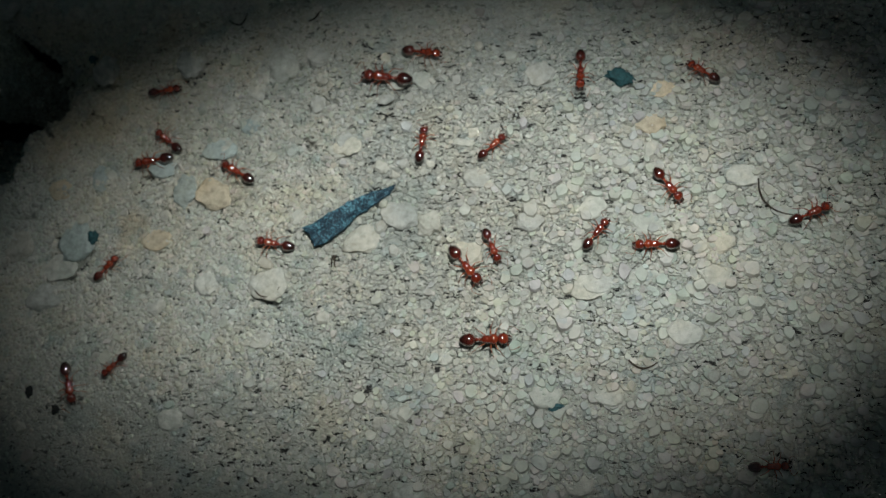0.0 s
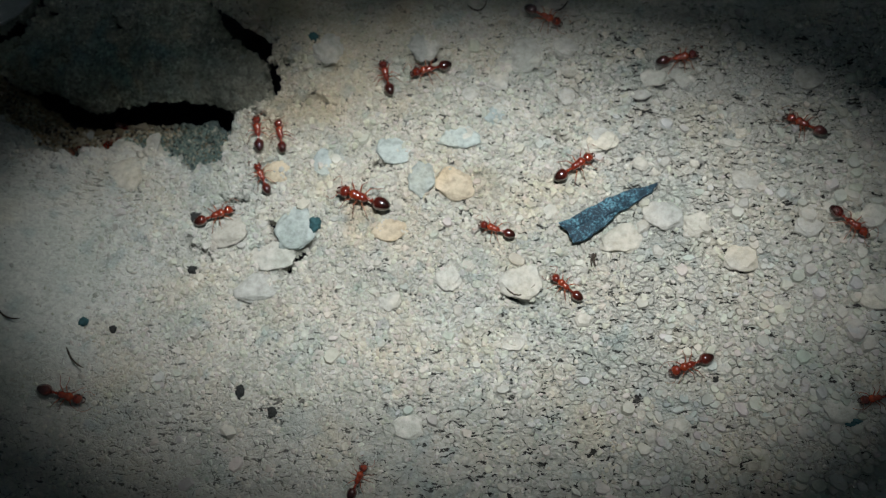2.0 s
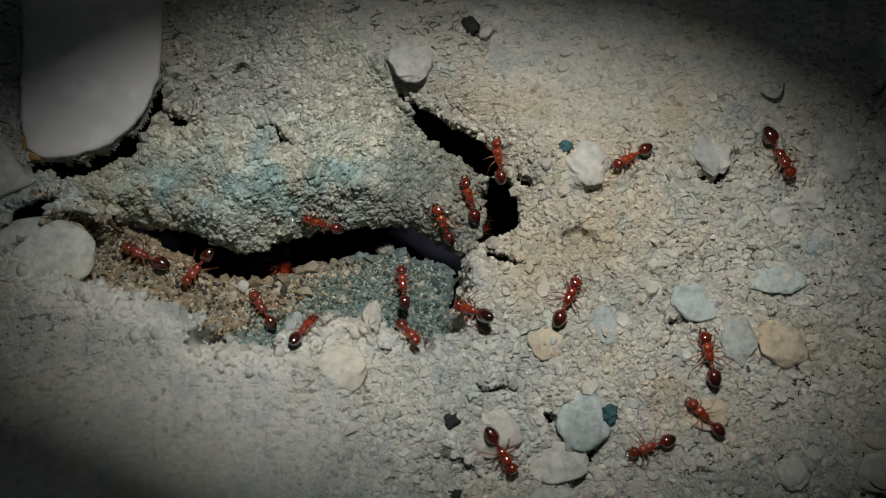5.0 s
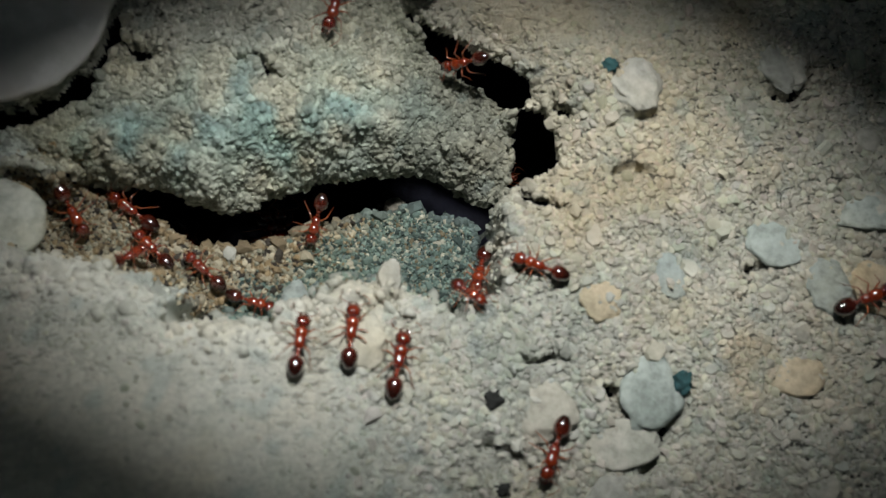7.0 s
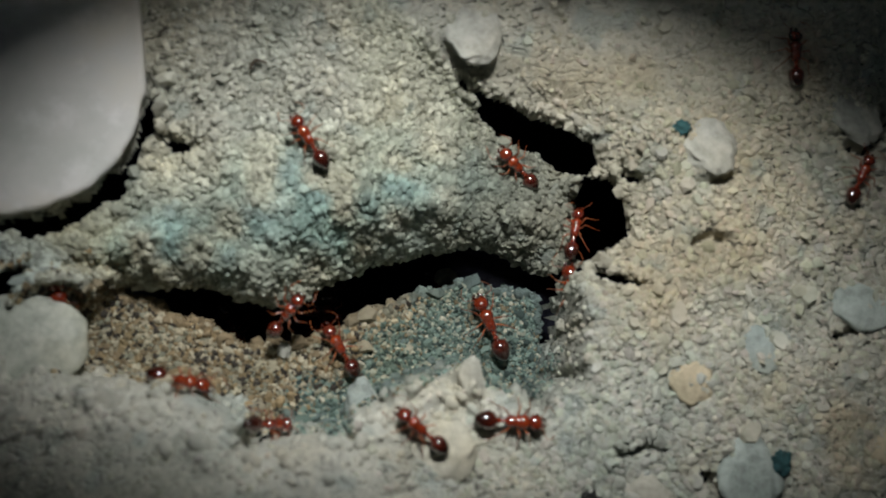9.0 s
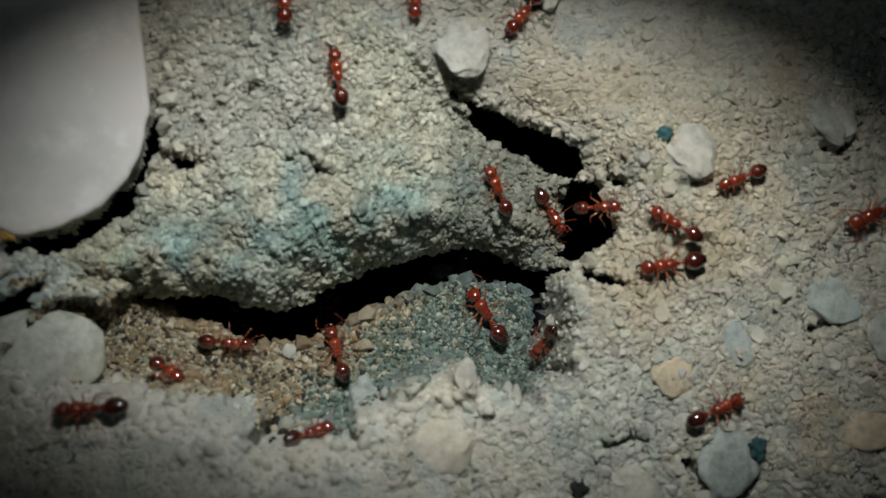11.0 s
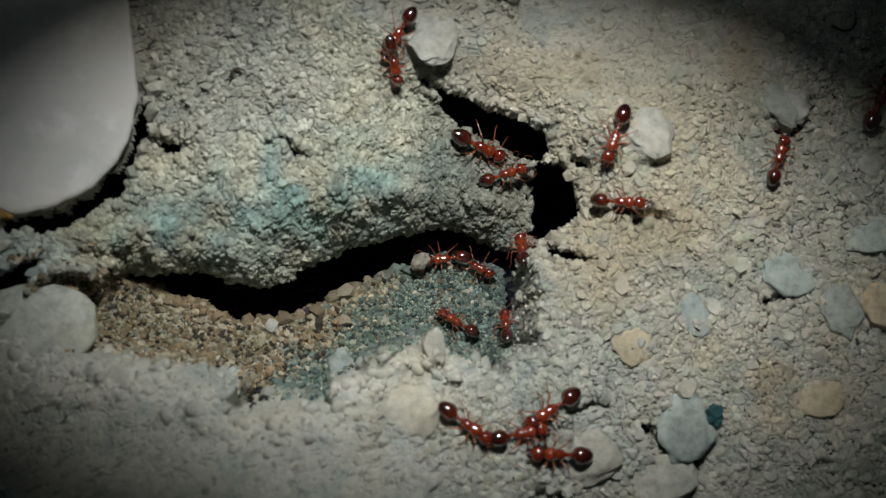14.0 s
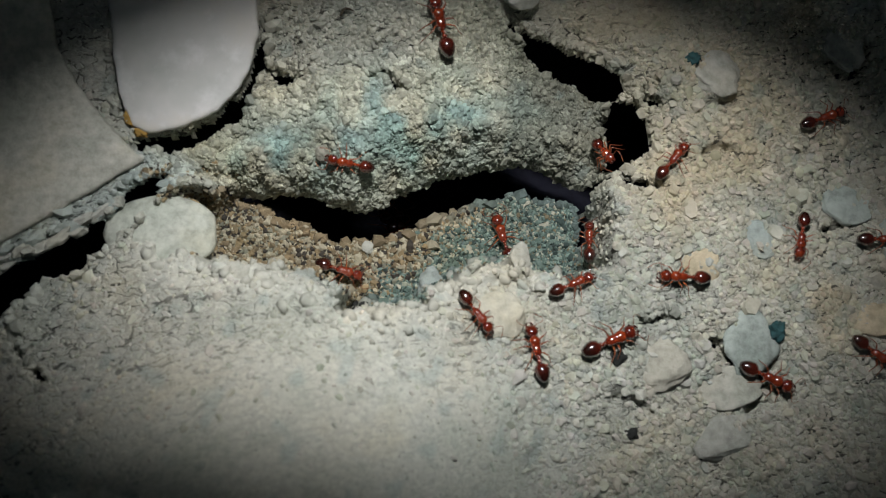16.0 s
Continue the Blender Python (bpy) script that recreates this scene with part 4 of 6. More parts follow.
COXAE = {"front": (0.5, 0.2, 0.5), "middle": (0.18, 0.22, 0.48), "rear": (-0.12, 0.2, 0.48)}
FEET = {"front": (0.75, 0.95), "middle": (-0.1, 1.2), "rear": (-1.0, 1.05)}


def build_ant():
    ant = new("ant")
    tagged(ant, "glossy red-brown ant with a dark gaster walking over sand", "ant", "ants")
    bm = bmesh.new()
    loft(bm, [(-0.5, 0.52, 0.15, 0.14), (-0.42, 0.56, 0.25, 0.22), (-0.2, 0.62, 0.3, 0.27), (0.0, 0.63, 0.3, 0.26), (0.12, 0.61, 0.29, 0.24), (0.25, 0.65, 0.34, 0.29), (0.45, 0.69, 0.39, 0.33), (0.64, 0.66, 0.34, 0.28), (0.76, 0.62, 0.18, 0.17), (0.82, 0.6, 0.13, 0.12)])
    part("thorax", bm, RED, ant)
    bm = bmesh.new()
    loft(bm, [(-0.92, 0.55, 0.09, 0.09), (-0.84, 0.62, 0.19, 0.19), (-0.77, 0.58, 0.12, 0.1), (-0.68, 0.54, 0.08, 0.07), (-0.6, 0.64, 0.16, 0.2), (-0.53, 0.56, 0.1, 0.1), (-0.44, 0.52, 0.09, 0.08)], 10)
    part("petiole", bm, RED, ant)
    bm = bmesh.new()
    rings = []
    for x, w in ((-2.14, 0.06), (-2.12, 0.14), (-2.05, 0.25), (-2.0, 0.27), (-1.88, 0.37), (-1.83, 0.38), (-1.66, 0.46), (-1.6, 0.465), (-1.38, 0.5), (-1.15, 0.44), (-1.0, 0.3), (-0.92, 0.14)):
        rings.append((x, 0.6 - 0.06 * abs(x + 1.4), w, w * 0.92))
    loft(bm, rings, 18)
    part("gaster", bm, GASTER, ant, "dark brown shining gaster")
    bm = bmesh.new()
    loft(bm, [(0.78, 0.6, 0.13, 0.13), (0.84, 0.63, 0.3, 0.24), (0.95, 0.65, 0.4, 0.31), (1.12, 0.64, 0.43, 0.33), (1.3, 0.6, 0.4, 0.29), (1.45, 0.55, 0.3, 0.21), (1.53, 0.52, 0.17, 0.12)], 16)
    head = part("head", bm, SKULL, ant)
    for side in (-1, 1):
        bm = bmesh.new()
        bmesh.ops.create_icosphere(bm, subdivisions=2, radius=0.075 * MM)
        bmesh.ops.translate(bm, verts=bm.verts, vec=Vector((1.2, side * 0.38, 0.72)) * MM)
        part("eye", bm, EYE_BLACK, head, "small black eye")
        bm = bmesh.new()
        limb(bm, [(1.4, side * 0.18, 0.62), (1.48, side * 0.4, 0.82), (1.6, side * 0.78, 0.95), (1.78, side * 0.86, 0.85), (2.0, side * 0.78, 0.6), (2.2, side * 0.64, 0.35), (2.3, side * 0.55, 0.22)], [0.024, 0.021, 0.021, 0.018, 0.02, 0.03, 0.015])
        part("antenna", bm, LIMB, head)
        bm = bmesh.new()
        limb(bm, [(1.46, side * 0.2, 0.5), (1.6, side * 0.22, 0.47), (1.7, side * 0.12, 0.45), (1.73, side * 0.02, 0.44)], [0.08, 0.075, 0.05, 0.015])
        part("mandible", bm, GASTER, head)
        for name, (x, y, z) in COXAE.items():
            fx, fy = FEET[name]
            bm = bmesh.new()
            knee = (0.38 * fx, side * 0.42 * fy, 0.34)
            ankle = (0.78 * fx, side * 0.82 * fy, -0.3)
            limb(bm, [(0, 0, 0), (0.08 * fx, side * 0.12, -0.06), (0.2 * fx, side * 0.25 * fy, 0.14), knee, (0.44 * fx, side * 0.48 * fy, 0.3), (0.62 * fx, side * 0.66 * fy, -0.02), ankle, (0.9 * fx, side * 0.93 * fy, -0.4), (fx, side * fy, -0.45)],
                 [0.075, 0.062, 0.056, 0.042, 0.034, 0.03, 0.024, 0.018, 0.013])
            leg = part("leg", bm, LIMB, ant)
            leg.location = Vector((x, side * y, z)) * MM
            leg["tripod"] = 1.0 if (side > 0) == (name == "middle") else -1.0
    return ant


FIRST_ANT = build_ant()
COLONY = []


# ---- what moves ----
def torch_rows():
    """The torch goes along above the eye and points at what it looks at."""
    rows = []
    for t, *place in PATH:
        lift = float(np.interp(t, (0, 1.5, 4, 6.5, 13, 16), (0.008, -0.004, 0.014, 0.012, 0.016, 0.006)))
        m = eye_pose(*place)
        far = -m.translation.z / (m.to_3x3() @ Vector((0, 0, -1))).z
        aim = m @ Vector((float(np.interp(t, (0, 2, 4, 6.5), (0.022, 0.03, 0.024, 0.022))) * far, lift * far, -far))
        seat = m @ Vector((0.004, 0.032, 0.002))
        turn = m.to_3x3()
        ahead = (aim - seat).normalized()
        right = turn.col[0] - ahead * turn.col[0].dot(ahead)
        right.normalize()
        up = right.cross(ahead)
        r = Matrix((right, up, -ahead)).transposed().to_4x4()
        rows.append((t, Matrix.Translation(seat) @ r))
    return rows


def new_ant(size):
    """The next ant of the colony, in its own size."""
    ant = FIRST_ANT if not COLONY else copy_thing(FIRST_ANT, Matrix.Identity(4))
    ant.scale = (size, size, size)
    COLONY.append(ant)
    if size > 1.05:
        tagged(ant, "large glossy red-brown ant with a big dark gaster")
    return ant


def crawl(ant, rows):
    """An ant's way over the ground: seconds, x, y in millimetres, heading in degrees and, inside the nest, how deep it is."""
    keys = []
    for t, x, y, heading, *deep in rows:
        a = radians(heading)
        dx, dy = math.cos(a), math.sin(a)
        ahead, behind = float(lie(x + 1.2 * dx, y + 1.2 * dy)), float(lie(x - 1.2 * dx, y - 1.2 * dy))
        left, right = float(lie(x - 0.9 * dy, y + 0.9 * dx)), float(lie(x + 0.9 * dy, y - 0.9 * dx))
        here = float(lie(x, y))
        z = max(here, 0.5 * (ahead + behind)) + 0.12 + 0.22 * float(smooth(-0.3, 0.5, np.maximum(inside(np.array(x), np.array(y), HUMP), inside(np.array(x), np.array(y), PIT)))) + (deep[0] if deep else 0.0)
        climb = max(-50, min(50, math.degrees(math.atan2(ahead - behind, 2.4))))
        bank = max(-35, min(35, math.degrees(math.atan2(left - right, 1.8))))
        keys.append((t, pose(x * MM, y * MM, z * MM, 0, 0, heading) @ pose(0, 0, 0, bank, -climb, 0)))
    walk(ant, keys)
    rng = random.Random(COLONY.index(ant))
    pace = rng.uniform(0.13, 0.19)
    beats = int(16 / pace)
    for leg in ant.children:
        if "tripod" not in leg:
            continue
        seat, way = leg.location.copy(), leg["tripod"]
        steps = []
        for k in range(beats + 1):
            swing = way * (1 if k % 2 else -1) * rng.uniform(9, 17)
            steps.append((16 * k / beats, Matrix.Translation(seat) @ pose(0, 0, 0, 0, 0, swing)))
        walk(leg, steps)



def motions():
    walk(LOAD, [(t, pose(x * MM, y * MM, z * MM, turn, 0.5 * turn, turn)) for t, x, y, z, turn in [(0, -13.0, 6.4, -9.0, 0), (12.2, -13.0, 6.4, -9.0, 0), (13, -10.6, 5.1, -5.8, 0), (13.5, -11.0, 4.5, -5.8, 15), (14, -13.3, 5.7, -5.6, 30), (14.5, -14.7, 7.0, -4.2, 45), (15, -18.0, 6.15, -2.9, 60), (15.5, -20.9, 7.0, -2.4, 75), (16, -24.3, 9.1, -0.9, 90)]])
    walk(TORCH, torch_rows())
    sizes = (0.82, 1.02, 0.88, 0.81, 0.78, 0.78, 0.89, 0.81, 0.95, 1.01, 0.83, 0.84, 0.82, 0.83, 0.94, 0.78, 0.78, 0.78, 0.95, 0.93, 0.78, 0.91, 0.90, 0.78, 0.93, 0.92, 1.00, 0.85, 1.22, 0.78, 0.81, 0.95, 0.78, 0.92, 0.78, 0.91, 0.94, 0.91, 1.22, 0.95, 0.97, 1.08, 1.11, 0.78, 1.22, 0.86, 1.22, 0.78)
    ants = [new_ant(size) for size in sizes]
    crawl(ants[0], [(0, 2.1, -8.6, 45), (0.25, 2.9, -7.9, 107), (0.5, 3.8, -7.1, 168), (1, -3.0, -0.4, 139), (1.25, -2.2, 1.8, 79), (1.5, -1.3, 4.0, 18), (1.75, -2.3, 2.9, 61), (2, -3.3, 1.8, 104), (2.4, -6.0, 7.2, 117, -7.0), (2.75, -6.0, 7.2, 53, -7.0), (3.1, -6.0, 7.2, -11, -7.0), (3.5, -1.9, 6.4, 66), (4, -3.8, 10.8, 94), (4.83, -4.7, 10.4, 94), (5.67, -8.7, 13.4, 94), (6.5, -9.4, 12.2, 95), (7, -8.7, 12.6, 173), (7.17, -7.2, 12.1, -128), (7.33, -5.7, 11.9, -69), (7.5, -4.4, 11.5, -10), (8, 1.4, 12.3, 10), (8.5, 6.5, 14.9, 52), (9.75, 2.3, 10.6, 94), (11, -1.9, 6.4, 136), (11.5, -6.4, 6.7, 148), (12, -7.6, 8.6, 114), (12.2, -7.8, 7.6, 44), (12.5, -7.9, 6.8, -27), (13, -8.4, 11.9, -59), (13.2, -7.2, 11.1, -2), (13.3, -6.4, 10.0, 54), (13.5, -5.6, 8.8, 110), (13.8, -3.9, 7.5, 45), (14, -2.3, 6.4, -19), (14.2, 0.7, 3.0, 35), (14.5, 3.7, -0.3, 90), (14.7, 3.2, -1.3, 149), (14.8, 2.6, -2.4, -152), (15, 2.1, -3.4, -93), (15.5, 7.1, -5.9, -23), (16, 5.6, -8.2, -47)])
    crawl(ants[1], [(0, 34.3, 40.0, 0), (0.45, 34.3, 40.0, -45), (0.9, 34.3, 40.0, -90), (2.1, 34.3, 29.7, -98), (2.3, 32.6, 23.1, -50), (2.5, 30.8, 16.6, -2), (2.7, 28.3, 23.5, 69), (2.9, 25.9, 30.4, 139), (3.25, 22.1, 28.9, -173), (3.6, 18.3, 27.3, -126), (4, 13.1, 12.6, -121), (5.25, 12.6, 9.8, -47), (6.5, 12.1, 7.0, 28), (6.9, 21.9, 4.9, -42), (7.52, 21.3, 5.0, -65), (8.13, 21.5, 3.8, -88), (8.75, 18.8, 4.3, -111), (9.37, 17.9, 3.8, -134), (9.98, 14.8, 3.8, -157), (10.6, 15.7, 3.8, 180), (11, 9.1, 4.9, -167), (11.5, 5.5, 4.5, -157), (11.8, 6.8, 5.8, -81), (12, 8.1, 7.1, -6), (12.5, 11.5, 6.3, -9), (13, 12.7, 7.9, 22), (13.5, 14.4, 10.7, 70), (14, 13.7, 9.6, 53), (14.4, 22.5, 7.2, -4), (14.6, 23.0, 7.8, 55), (14.9, 23.6, 8.4, 114), (15.1, 24.2, 9.0, 172), (15.5, 10.2, 8.8, -117), (15.7, 15.2, 7.4, -66), (15.9, 20.1, 6.1, -15), (16, 20.1, 6.1, -15)])
    crawl(ants[2], [(0, 6.8, 3.0, 142), (0.5, 2.8, 7.3, 141), (1, -2.1, 9.8, 124), (1.5, -4.0, 8.3, 82), (2, -5.2, 2.0, 102), (2.5, -7.1, -0.8, -179), (2.75, -7.7, -1.2, -107), (3, -8.4, -1.5, -34), (3.25, -7.9, -1.4, 21), (3.5, -7.4, -1.3, 77), (4, -9.3, 4.7, 134), (4.83, -8.6, 7.6, 118), (5.67, -12.5, 8.0, 102), (6.5, -12.5, 9.2, 86), (7, -16.3, -1.8, 80), (7.5, -16.8, -4.4, 81), (8, -16.1, -3.0, 82), (8.25, -14.9, -2.1, 32), (8.5, -13.9, -1.2, -18), (9.33, -11.5, -2.2, -8), (10.2, -6.2, -3.7, 3), (11, -1.6, -3.3, 13), (11.2, -1.5, -0.9, 59), (11.5, -1.5, 1.5, 104), (12, 2.5, -3.7, 175), (12.5, -7.0, 0.2, 160), (13, -9.5, -1.6, 106), (13.2, -10.4, -2.8, 160), (13.3, -11.3, -3.9, -145), (13.5, -12.2, -5.0, -91), (13.8, -11.3, -4.7, -46), (14, -10.5, -4.5, -1), (14.5, -9.3, -7.8, -60), (14.9, -10.2, -18.0, -95), (16, -10.3, -18.1, -95)])
    crawl(ants[3], [(0, -13.0, 6.4, 0, -7.0), (2.6, -13.0, 6.4, -70, -7.0), (2.73, -12.6, 5.2, -126, -4.7), (2.87, -12.1, 4.0, 177, -2.3), (3, -12.2, 3.6, 120), (3.5, -13.4, 4.6, 133), (4, -18.7, 7.8, 94), (4.83, -17.5, 7.7, 152), (5.67, -16.5, 7.7, -149), (6.5, -15.3, 7.3, -90), (7, -17.8, 5.0, -112), (7.5, -6.7, 7.3, -82), (8, -6.6, 8.3, -78), (8.25, -6.5, 7.5, -2), (8.5, -6.5, 6.8, 75), (9.75, -6.5, 7.7, 4), (11, -6.6, 8.4, -68), (11.2, -7.1, 5.2, -109), (11.5, -7.5, 2.3, -150), (11.8, -5.9, -1.8, 134), (12, -4.2, -5.9, 58), (12.5, -8.0, 2.6, 54), (12.8, -6.5, 2.0, 5), (13, -4.8, 1.4, -45), (13.5, -0.2, 1.0, 11), (14, 6.9, 7.3, 61), (14.5, 5.3, 13.3, 99), (14.9, 10.0, 27.4, 92), (15, 7.4, 27.8, 161), (15.1, 4.9, 28.2, -129), (15.2, 3.3, 24.0, 175), (15.4, 1.7, 19.7, 120), (15.5, 0.2, 15.5, 65), (15.9, 1.1, 24.4, 84), (16, 1.1, 24.4, 84)])
    crawl(ants[4], [(0, -20.9, 5.2, 0, -7.0), (3.1, -20.7, 5.3, -62, -7.0), (3.3, -19.1, 2.3, -113, -3.5), (3.5, -17.3, -0.6, -164), (3.67, -17.5, -0.5, 139), (3.83, -17.5, -0.4, 82), (4, -17.6, -0.2, 24), (5.25, -17.9, -0.1, 64), (6.5, -18.3, -0.0, 105), (6.75, -19.4, -0.1, 40), (7, -21.4, 0.5, -24), (7.25, -20.7, 1.4, 37), (7.5, -19.9, 2.4, 98), (8, -19.9, 4.3, 81), (8.5, -21.9, 11.6, 119), (9.33, -18.5, 13.4, 109), (10.2, -20.5, 16.0, 99), (11, -17.5, 16.7, 89), (11.5, -12.3, 19.6, 68), (11.9, -11.3, 28.2, 75), (12, -10.9, 28.1, 18), (12, -10.6, 28.0, -39), (12.1, -10.2, 27.9, -96), (12.2, -10.8, 25.2, -155), (12.4, -11.5, 22.6, 146), (12.5, -12.2, 19.9, 88), (13, -15.2, 19.1, 101), (13.5, -16.2, 19.9, 87), (13.9, -15.2, 28.4, 83), (14.1, -15.2, 28.7, 142), (14.4, -15.1, 29.0, -159), (14.6, -15.1, 29.3, -100), (15, -17.2, 17.1, -79), (15.5, -14.4, 16.0, -44), (16, -6.7, 6.6, -84)])
    crawl(ants[5], [(0, -24.0, -3.9, -5), (0.25, -14.9, -4.6, 48), (0.5, -4.2, -5.4, 101), (1, -3.4, -4.0, 97), (1.5, -5.0, -2.6, 148), (2, -4.5, -2.0, 116), (2.5, -4.0, -1.3, 165), (3, -6.8, -0.2, 157), (3.5, -9.8, -0.9, 110), (3.67, -9.8, -1.2, 168), (3.83, -9.8, -1.5, -134), (4, -9.8, -1.7, -76), (4.83, -12.1, -0.6, -55), (5.67, -9.9, -1.5, -35), (6.5, -11.9, 0.6, -14), (7, -10.1, -0.7, -49), (7.5, -1.0, -1.6, 12), (8, 4.4, 5.4, 53), (8.5, 8.5, 7.1, 26), (9.33, 6.3, 7.4, 81), (10.2, 4.2, 7.7, 136), (11, 2.0, 8.0, -169), (11.5, 1.3, 7.3, -161), (12, 1.2, 2.3, -176), (12.5, -6.1, 2.5, 164), (13, -5.4, 2.9, -173), (13.5, -7.9, 2.5, -159), (13.8, -8.5, 1.7, 137), (14, -9.1, 0.8, 72), (14.2, -8.5, 0.9, 20), (14.5, -7.8, 1.1, -32), (15, -5.0, 0.2, 16), (15.5, -7.6, 3.5, 79), (16, -3.6, 5.0, 39)])
    crawl(ants[6], [(0, 30.3, 2.0, 81), (0.5, 30.2, 1.9, 117), (1, 22.3, -0.2, -174), (1.5, 13.6, 3.1, 133), (2, 5.3, 7.3, 107), (2.5, 0.6, 6.3, -176), (3, -4.2, 1.8, -176), (3.5, -4.8, 2.6, 130), (4, -6.1, 5.1, 96), (4.83, -6.4, 8.6, 102), (5.67, -11.2, 10.0, 108), (6.5, -10.9, 10.4, 115), (6.75, -13.3, 13.0, -179), (7, -15.7, 15.4, -113), (7.2, -15.7, 19.3, 175), (7.4, -15.6, 23.3, 104), (7.93, -15.5, 25.9, 122), (8.47, -18.2, 24.4, 141), (9, -17.2, 25.5, 159), (9.53, -16.8, 25.1, 178), (10.1, -18.3, 27.9, -164), (10.6, -18.9, 27.7, -145), (11, -19.3, 20.8, -99), (11.5, -20.6, 18.0, -120), (12, -20.6, 8.8, -95), (12.5, -22.8, 3.8, -108), (12.7, -21.7, 4.4, -47, -3.5), (12.9, -20.5, 5.0, 15, -7.0), (15.1, -13.0, 6.4, -49, -7.0), (15.2, -13.8, 4.0, -109, -4.7), (15.4, -14.7, 1.7, -168, -2.3), (15.5, -15.5, -0.7, 132), (16, -14.4, -4.5, 93)])
    crawl(ants[7], [(0, 36.5, 1.4, 41), (0.5, 36.1, 2.0, 102), (1, 30.6, -3.0, 171), (1.5, 23.7, -4.3, -177), (2, 14.9, -6.1, 162), (2.5, 12.9, -0.2, 91), (3, 13.6, 9.1, 91), (3.5, 11.9, 7.7, 141), (4, 4.5, 6.9, -175), (4.83, 2.9, 9.4, -156), (5.67, 0.2, 11.8, -137), (6.5, -3.8, 12.7, -117), (6.7, -2.9, 18.2, 173), (6.9, -2.0, 23.6, 104), (7.52, -2.1, 24.4, 124), (8.13, -5.5, 23.2, 144), (8.75, -4.6, 24.9, 164), (9.37, -6.4, 24.0, -177), (9.98, -5.2, 27.0, -157), (10.6, -7.2, 26.2, -137), (11, -7.6, 18.3, -139), (11.5, -8.9, 17.8, -106), (11.7, -9.0, 17.6, -165), (11.8, -9.1, 17.5, 137), (12, -9.1, 17.4, 78), (12.5, -8.9, 19.1, 114), (12.8, -10.5, 18.6, -179), (13, -12.0, 18.1, -112), (13.5, -8.4, 18.5, -113), (14, -12.8, 17.6, -136), (14.2, -12.9, 22.9, 158), (14.4, -13.1, 28.1, 92), (16, -13.1, 28.1, 92)])
    crawl(ants[8], [(0, 17.4, -6.8, 169), (0.5, 10.6, 3.7, -121), (0.75, 12.4, 5.1, -41), (1, 14.3, 6.6, 39), (1.5, 21.1, 8.2, 19), (2, 29.9, 9.3, 13), (2.25, 29.5, 6.3, 91), (2.5, 29.1, 3.3, 169), (3, 20.0, -3.6, -137), (3.25, 16.5, -5.9, 173), (3.5, 12.9, -8.3, 123), (4, 7.4, -3.6, 146), (5.25, 6.5, -2.5, 76), (6.5, 5.7, -1.4, 6), (7, 10.4, -2.6, 14), (7.5, 9.6, -2.8, 6), (7.9, 18.8, -2.5, -9), (8.97, 18.6, -3.1, -67), (10, 18.3, -3.6, -124), (11.1, 18.1, -4.2, 178), (11.5, 7.7, -2.1, 109), (12, 4.5, 0.0, 157), (12.5, 2.8, 0.7, 147), (13, 3.1, 0.5, 153), (13.5, -4.1, -4.4, -147), (14, -8.9, -3.7, -159), (14.5, -7.2, -6.1, 137), (15, -8.7, -4.8, 169), (15.5, -9.9, -4.9, -158), (15.7, -9.8, -4.8, -101), (15.8, -9.9, -4.8, -44), (16, -9.8, -4.7, 13)])
    crawl(ants[9], [(0, 5.4, 1.0, -171), (0.5, 5.0, -2.9, 158), (0.75, 6.9, -3.2, 89), (1, 8.8, -3.4, 20), (1.5, 15.6, -2.8, -4), (2, 21.4, -0.4, 35), (2.5, 29.2, 0.2, -1), (2.63, 34.8, 0.5, -56), (2.77, 40.4, 0.9, -111), (2.9, 46.1, 1.3, -167), (4.3, 39.1, -1.6, -170), (5.7, 28.0, -1.0, -174), (7.1, 20.1, -2.0, -177), (7.5, 3.3, -1.0, -169), (8, -6.1, -1.7, 156), (8.5, -11.6, 2.9, 104), (11, -11.4, 3.6, 112), (11.5, -11.9, 1.8, 143), (12, -15.9, 4.3, 124), (12.2, -16.0, 4.9, -168), (12.5, -16.2, 5.3, -101), (12.7, -15.8, 7.0, -159), (12.8, -15.4, 8.7, 144), (13, -15.0, 10.6, 87), (13.2, -13.3, 12.4, 13), (13.5, -11.5, 14.1, -62), (14, -8.7, 11.7, -31), (14.5, -11.0, 10.4, -65), (14.8, -8.4, 9.6, 7), (15, -5.9, 8.6, 79), (15.5, -14.4, 10.8, 81), (16, -16.3, 15.5, 97)])
